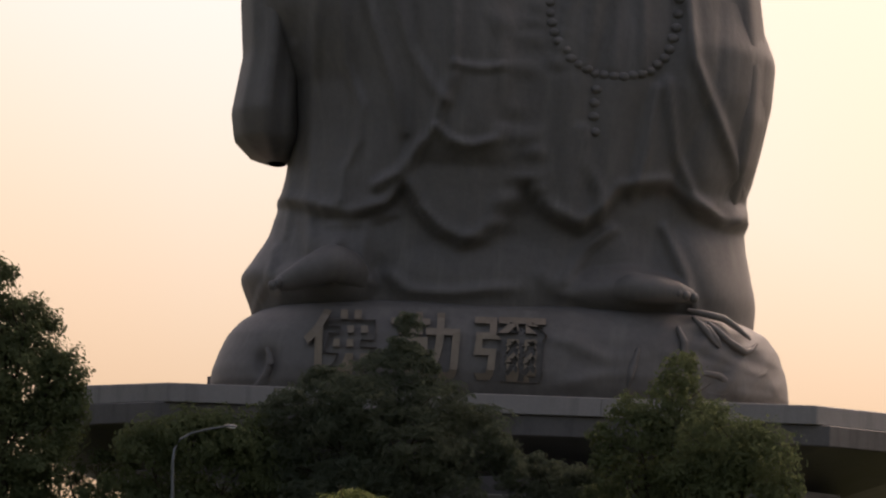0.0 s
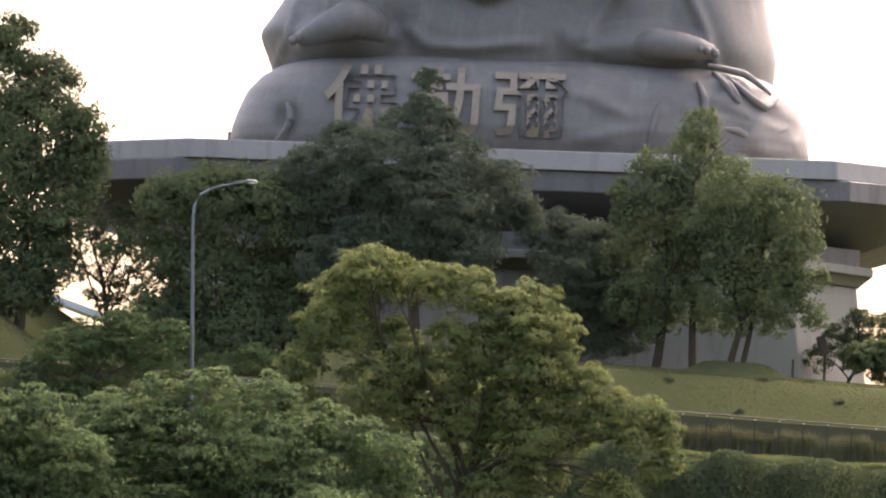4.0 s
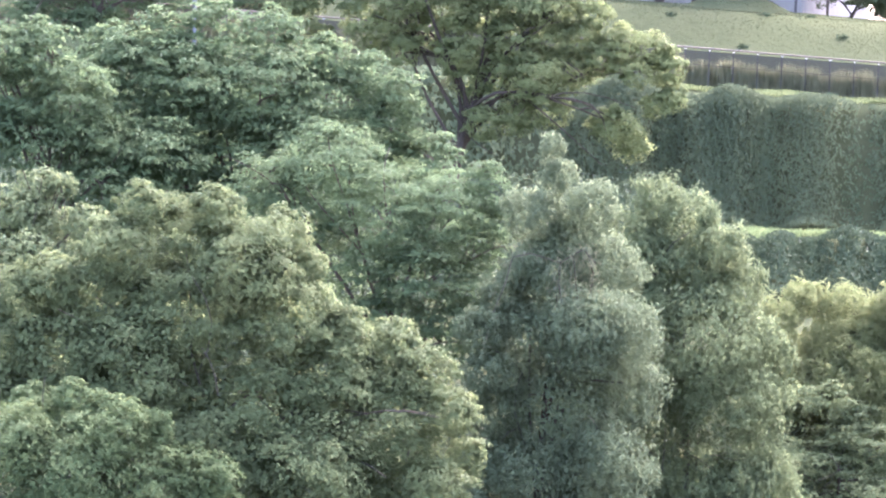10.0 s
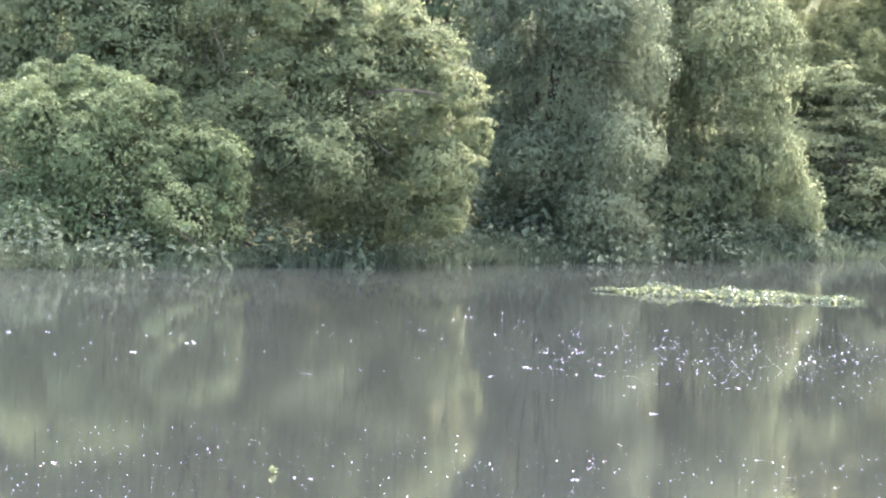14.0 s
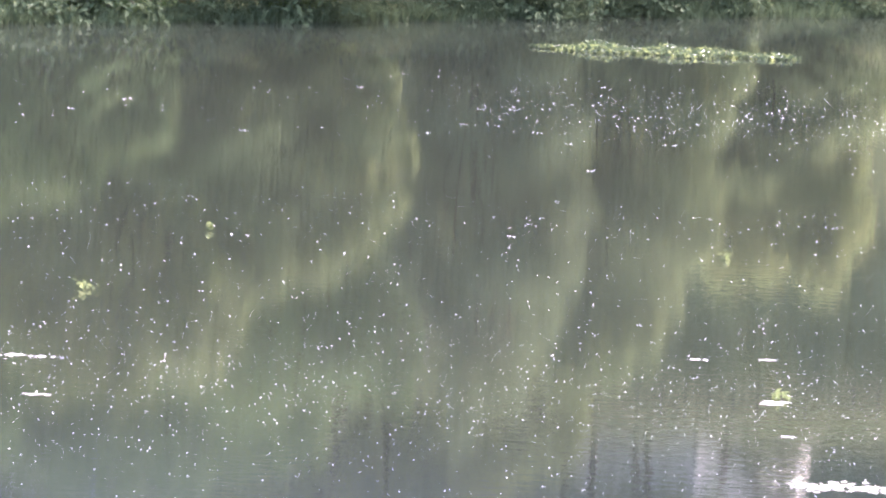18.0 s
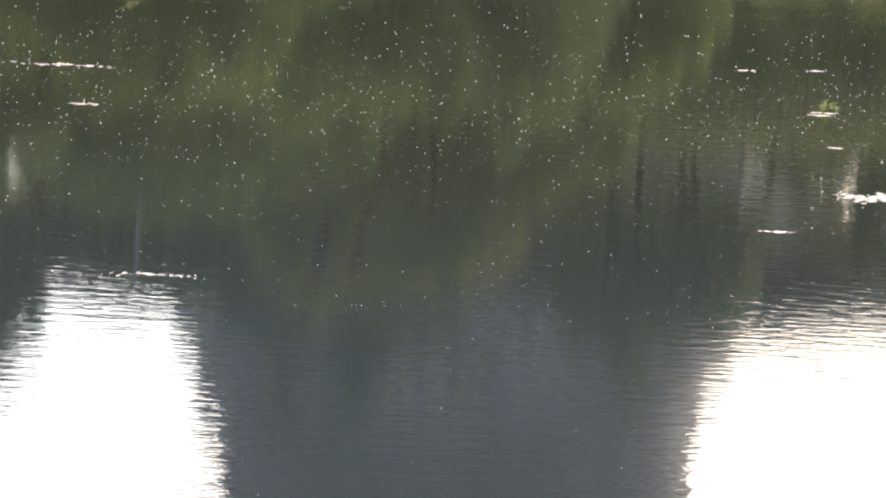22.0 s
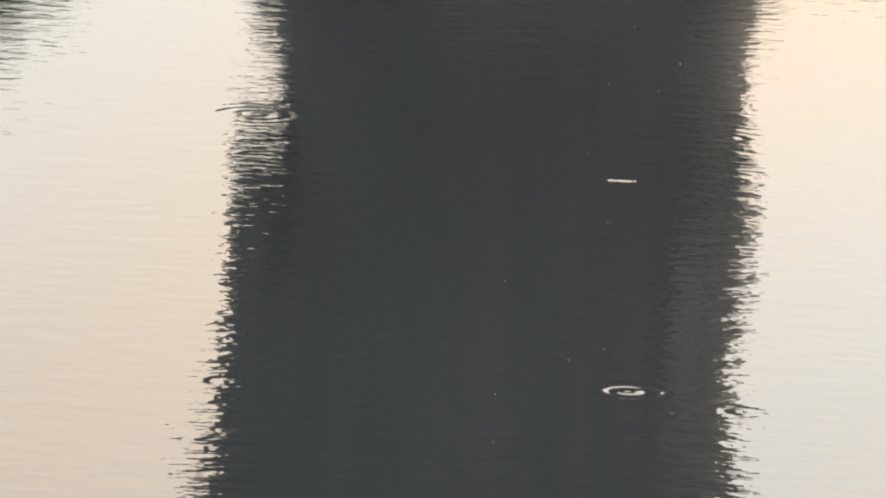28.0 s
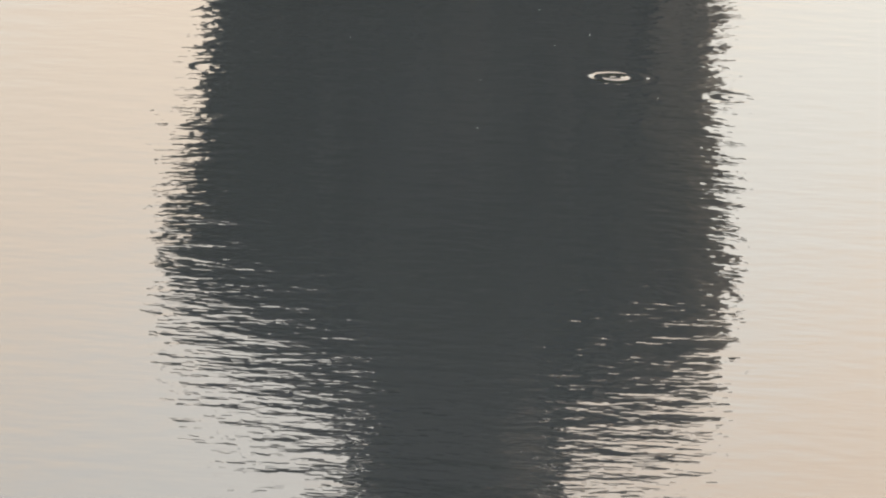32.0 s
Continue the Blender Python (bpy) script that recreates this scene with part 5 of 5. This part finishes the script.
tree("bank_bush", "low dark bush trailing into the water", 4.0, 238.5,
     [(1.8, 0.4, 0.83), (2.9, 0.9, 1.03), (4.1, 0.8, 1.03), (5.3, 1.1, 1.15), (6.3, 0.6, 0.83), (3.5, 2.0, 0.99), (4.9, 2.2, 0.99)],
     "droop", "deep", 700, 0.18)
tree("bank_bush", "dark overhanging bush at the wood edge", 9.4, 244.5,
     [(7.1, 0.6, 1.06), (8.5, 0.9, 1.22), (9.9, 1.0, 1.22), (11.2, 0.7, 1.02), (7.9, 2.1, 1.12), (9.7, 2.4, 1.22), (12.2, 0.6, 0.92)],
     "droop", "deep", 700, 0.18)
tree("lawn_shrub", "light green shrub beside the road", -10.6, 309,
     [(-11.9, 22.1, 0.67), (-11.0, 22.0, 0.72), (-9.9, 22.4, 0.88), (-8.9, 22.2, 0.77), (-12.4, 21.7, 0.57), (-8.1, 22.0, 0.72)],
     "broad", "fern", 900, 0.14)
tree("lawn_shrub", "light green shrub beside the road", -13.6, 309,
     [(-15.0, 22.0, 0.77), (-13.9, 21.9, 0.77), (-13.1, 21.7, 0.62), (-15.7, 21.6, 0.67), (-16.3, 21.4, 0.62)],
     "broad", "fern", 900, 0.14)
tree("slight_tree", "airy small tree with gaps of sky behind the lamp", -18.3, 338,
     [(-19.6, 30.8, 0.77), (-20.3, 31.1, 0.67), (-17.8, 30.4, 0.67), (-19.1, 28.9, 1.03), (-17.4, 28.8, 0.99), (-18.5, 27.7, 0.67), (-19.8, 27.5, 0.67), (-17.8, 25.9, 0.93), (-17.0, 27.3, 0.89), (-18.9, 29.8, 0.57), (-20.5, 28.4, 0.67), (-17.1, 30.1, 0.62), (-18.6, 26.1, 0.57), (-21.1, 28.4, 0.77), (-19.2, 26.5, 0.41), (-17.9, 27.1, 0.47)],
     "broad", "deep", 620, 0.15)


# vines hanging over the hollow of the draped tree
for line in (
    [(0.80, 8.07), (1.08, 9.26), (1.44, 10.22), (1.66, 11.15), (2.28, 11.31), (3.31, 11.02), (4.11, 11.52), (4.57, 11.03)],
    [(3.77, 11.27), (3.88, 10.45), (3.99, 9.67), (3.98, 8.98)],
    [(4.86, 9.90), (4.80, 9.11), (4.59, 8.32), (4.22, 7.42)],
    [(4.23, 11.52), (4.50, 10.67), (4.41, 9.88)],
    [(3.35, 11.06), (3.30, 10.33), (3.44, 9.65)],
):
    pts = np.array([(x, 236.1 + 0.25 * np.sin(k * 1.7), z) for k, (x, z) in enumerate(line)])
    fine = np.stack([np.interp(np.linspace(0, len(pts) - 1, 40), np.arange(len(pts)), pts[:, c]) for c in range(3)], -1)
    vine = thing("hanging_vine", "dry straw-coloured vine trailing from the draped tree", "vine", tuple(fine[0]), "hanging vines")
    v, q = tube(fine, np.full(40, 0.022), 6)
    part_of(vine, "stem", mesh_from("stem", v, q, MAT_BARK, True))
    c = np.repeat(fine, 4, axis=0) + RNG.normal(size=(160, 3)) * [0.16, 0.12, 0.16]
    lv, lt = leaves(c, 0.15, 0.8, 0.3, 0.2)
    part_of(vine, "leaves", mesh_from("leaves", lv, lt, MAT_VINE), "dry drooping leaves")

# ---- water's edge ----
n = 16000
ex = RNG.uniform(-22, 24, n)
ey = shore_y(ex) - RNG.uniform(-1.0, 1.6, n) - 0.6 * np.sin(ex * 0.8)
ez = RNG.uniform(0, 1, n) ** 1.5 * (0.55 + 0.5 * np.sin(ex * 0.55 + 1) ** 2)
foliage("waterside_plants", "low leafy plants along the waterline", "plants", np.stack([ex, ey, ez + 0.03], -1), 0.15, "darkened", 0.1, 0.3, 0.2)

# reeds standing in the shallows
n = 7000
ex = np.concatenate([RNG.uniform(0.0, 6.8, n // 2), RNG.uniform(-13, 1.5, n // 4), RNG.uniform(9, 20, n - n // 2 - n // 4)])
ey = shore_y(ex) - RNG.uniform(0.3, 2.2, n) - 0.5 * np.sin(ex * 1.3)
hh = 0.8 * RNG.uniform(0.3, 1.0, n) * (0.55 + 0.35 * np.sin(ex * 1.9) ** 2)
a = RNG.uniform(0, np.pi, n)
base_ = np.stack([ex, ey, np.full(n, -0.05)], -1)
d = np.stack([np.cos(a), np.sin(a), 0 * a], -1) * RNG.uniform(0.02, 0.045, n)[:, None]
tip = base_ + np.stack([RNG.normal(size=n) * 0.16, RNG.normal(size=n) * 0.16, hh], -1)
v = np.stack([base_ - d, base_ + d, (base_ + tip) / 2 + d, tip, (base_ + tip) / 2 - d], 1).reshape(-1, 3)
tagged(new("reeds", mesh_from("reeds", v, np.arange(5 * n).reshape(-1, 5), LEAF["darkened"])), "green reeds standing along the waterline", "reeds", kind="stuff")

# floating mat of water plants
mat = thing("floating_plants", "bright green mat of floating water plants", "water plants", (8.7, 217, 0))
n = 2600
t = RNG.uniform(-1, 1, n)
wid = (1 - t ** 2) ** 0.6 * (1.0 + 0.3 * np.sin(t * 9))
fx_ = 8.7 + t * 4.3
fy_ = 217.2 + RNG.uniform(-1, 1, n) * 1.9 * wid
hz_ = (0.04 + 0.2 * RNG.uniform(0, 1, n) ** 2 * (0.6 + 0.4 * np.sin(fx_ * 3.1))) * np.clip(wid, 0.25, 1)
mp = np.stack([fx_, fy_, hz_], -1)
lv, lt = leaves(mp[:800], 0.14, 0.0, 0.7, 0.25)
part_of(mat, "leaves", mesh_from("leaves", lv, lt, LEAF["gold"]), "bright broad floating leaves")
lv, lt = leaves(mp[800:], 0.16, 0.0, 0.7, 0.3)
part_of(mat, "lower_leaves", mesh_from("lower_leaves", lv, lt, LEAF["darkened"]), "darker leaves between")

# glints on the floating leaves, added as white leaf bits
lv, lt = leaves(mp[:100] + [0, 0, 0.05], 0.06, 0.0, 0.6, 0.3)
part_of(mat, "leaf_glints", mesh_from("leaf_glints", lv, lt, MAT_FLECK), "small white leaves painted as glints on the mat")

for wx_, wy_, wr in ((-5.62, 127.4, 0.17), (-3.68, 142.0, 0.05), (7.11, 140.6, 0.1), (6.75, 113.4, 0.16)):
    sprig = thing("floating_sprig", "small sprig of weed floating on the water", "water plant", (wx_, wy_, 0), "floating sprigs")
    c = np.array([wx_, wy_, 0.06]) + RNG.normal(size=(26, 3)) * [wr * 0.6, wr, 0.05]
    c[:, 2] = np.abs(c[:, 2]) + 0.01
    lv, lt = leaves(c, 0.1, 0.0, 0.4, 0.2)
    part_of(sprig, "leaves", mesh_from("leaves", lv, lt, LEAF["olive"]))

# drifting pollen and debris flecks; their glint is put into the white
n = 7000
yy = np.concatenate([RNG.uniform(86, 155, 2700), RNG.normal(112, 7, 1700), RNG.normal(188, 8, 2600)])
yy = np.clip(yy, 44, 212)
yy[:70] = RNG.uniform(54, 92, 70)
xx = RNG.uniform(-0.075, 0.075, n) * yy
xx[:70] *= 0.45
keep = (yy < shore_y(xx) - 4) & ((yy < 160) | (xx > 4.5) | (RNG.uniform(0, 1, n) < np.clip(0.25 + 0.1 * xx, 0.1, 1.0)))
xx, yy = xx[keep], yy[keep]
# short rows of the same flecks, placed to fit the camera's view
ROWS = [(2.54, 185.2, 0.47), (3.35, 185.7, 0.22), (2.05, 178.7, 0.45), (2.8, 178.7, 0.54), (3.84, 176.8, 0.24), (0.97, 174.9, 0.15), (-0.94, 192.6, 0.19), (-7.13, 182.5, 0.3), (-8.31, 142.2, 0.18), (-3.07, 141.2, 0.47), (2.67, 143.9, 0.17), (4.57, 173.2, 0.21), (4.91, 163.9, 0.19), (7.22, 174.3, 0.51), (7.05, 151.1, 0.47), (-8.42, 177.9, 0.17), (-3.73, 172.7, 0.26), (-11.11, 184.6, 0.24), (-12.12, 183.8, 0.12)]
rx_all = np.concatenate([x + RNG.uniform(-0.5, 0.5, 8) * w for x, y, w in ROWS])
ry_all = np.concatenate([y + RNG.normal(0, 0.14, 8) for x, y, w in ROWS])
sz = (0.0031 + 0.0080 * RNG.uniform(0, 1, len(xx)) ** 3.5) * np.minimum(yy, 160) / 120
xx, yy, sz = np.append(xx, rx_all), np.append(yy, ry_all), np.append(sz, RNG.uniform(0.004, 0.013, len(rx_all)))
n = len(xx)
c = np.stack([xx, yy, np.full(n, 0.004)], -1)
o = np.array([(1.35, 0, 0), (0, 1.6, 0), (-1.35, 0, 0), (0, -1.6, 0), (0, 0, 1.0)])
v = (c[:, None] + sz[:, None, None] * o[None]).reshape(-1, 3)
b = np.arange(n)[:, None] * 5
tagged(new("flecks", mesh_from("flecks", v, np.concatenate([b + [0, 1, 4], b + [1, 2, 4], b + [2, 3, 4], b + [3, 0, 4]]), MAT_FLECK)), "pale specks drifting on the lake, glints put into their white", "flecks", kind="stuff")

# pale streaks in small pieces: sky glints on ruffled water put into colour
def foam(x, y, length, depth):
    v, q = [], []
    for _ in range(int((7 + length * 20) * max(1, depth))):
        t = RNG.uniform(-1, 1)
        cx, cy = x + t * length / 2, y + RNG.normal() * depth * 0.09 + 0.05 * depth * math.sin(t * 5 + x)
        rx_ = RNG.uniform(0.012, 0.075) * (1.2 - abs(t)) * max(1, depth * 0.5)
        ry_ = rx_ * RNG.uniform(0.2, 0.6)
        k = len(v)
        ph = RNG.uniform(0, 6.3)
        v.append((cx, cy, 0.012))
        for m in range(9):
            g = m * 2 * math.pi / 9
            w = 1 + 0.3 * math.sin(2 * g + ph) + 0.2 * RNG.uniform(-1, 1)
            v.append((cx + rx_ * w * math.cos(g), cy + ry_ * w * math.sin(g), 0.001))
        q += [(k, k + 1 + m, k + 1 + (m + 1) % 9) for m in range(9)]
    tagged(new("glint_streak", mesh_from("glint_streak", v, q, MAT_GLINT, True)), "thin pale broken streak, sky glint on ruffled water put into colour", "foam", "foam streaks", "stuff")


for fx_, fy_, fl_, fd_ in ((7.0, 101.3, 1.6, 3.0), (-6.3, 114.9, 2.1, 1.0), (-5.5, 109.0, 0.5, 0.5), (6.6, 112.6, 0.5, 0.3), (5.65, 119.5, 0.45, 0.3), (6.9, 120.0, 0.35, 0.25), (6.6, 107.8, 0.25, 0.3),
                           (-3.45, 88.8, 1.3, 1.0), (5.1, 96.6, 0.6, 0.35), (1.6, 67.0, 0.3, 0.2), (6.65, 113.0, 0.5, 0.2)):
    foam(fx_, fy_, fl_, fd_)
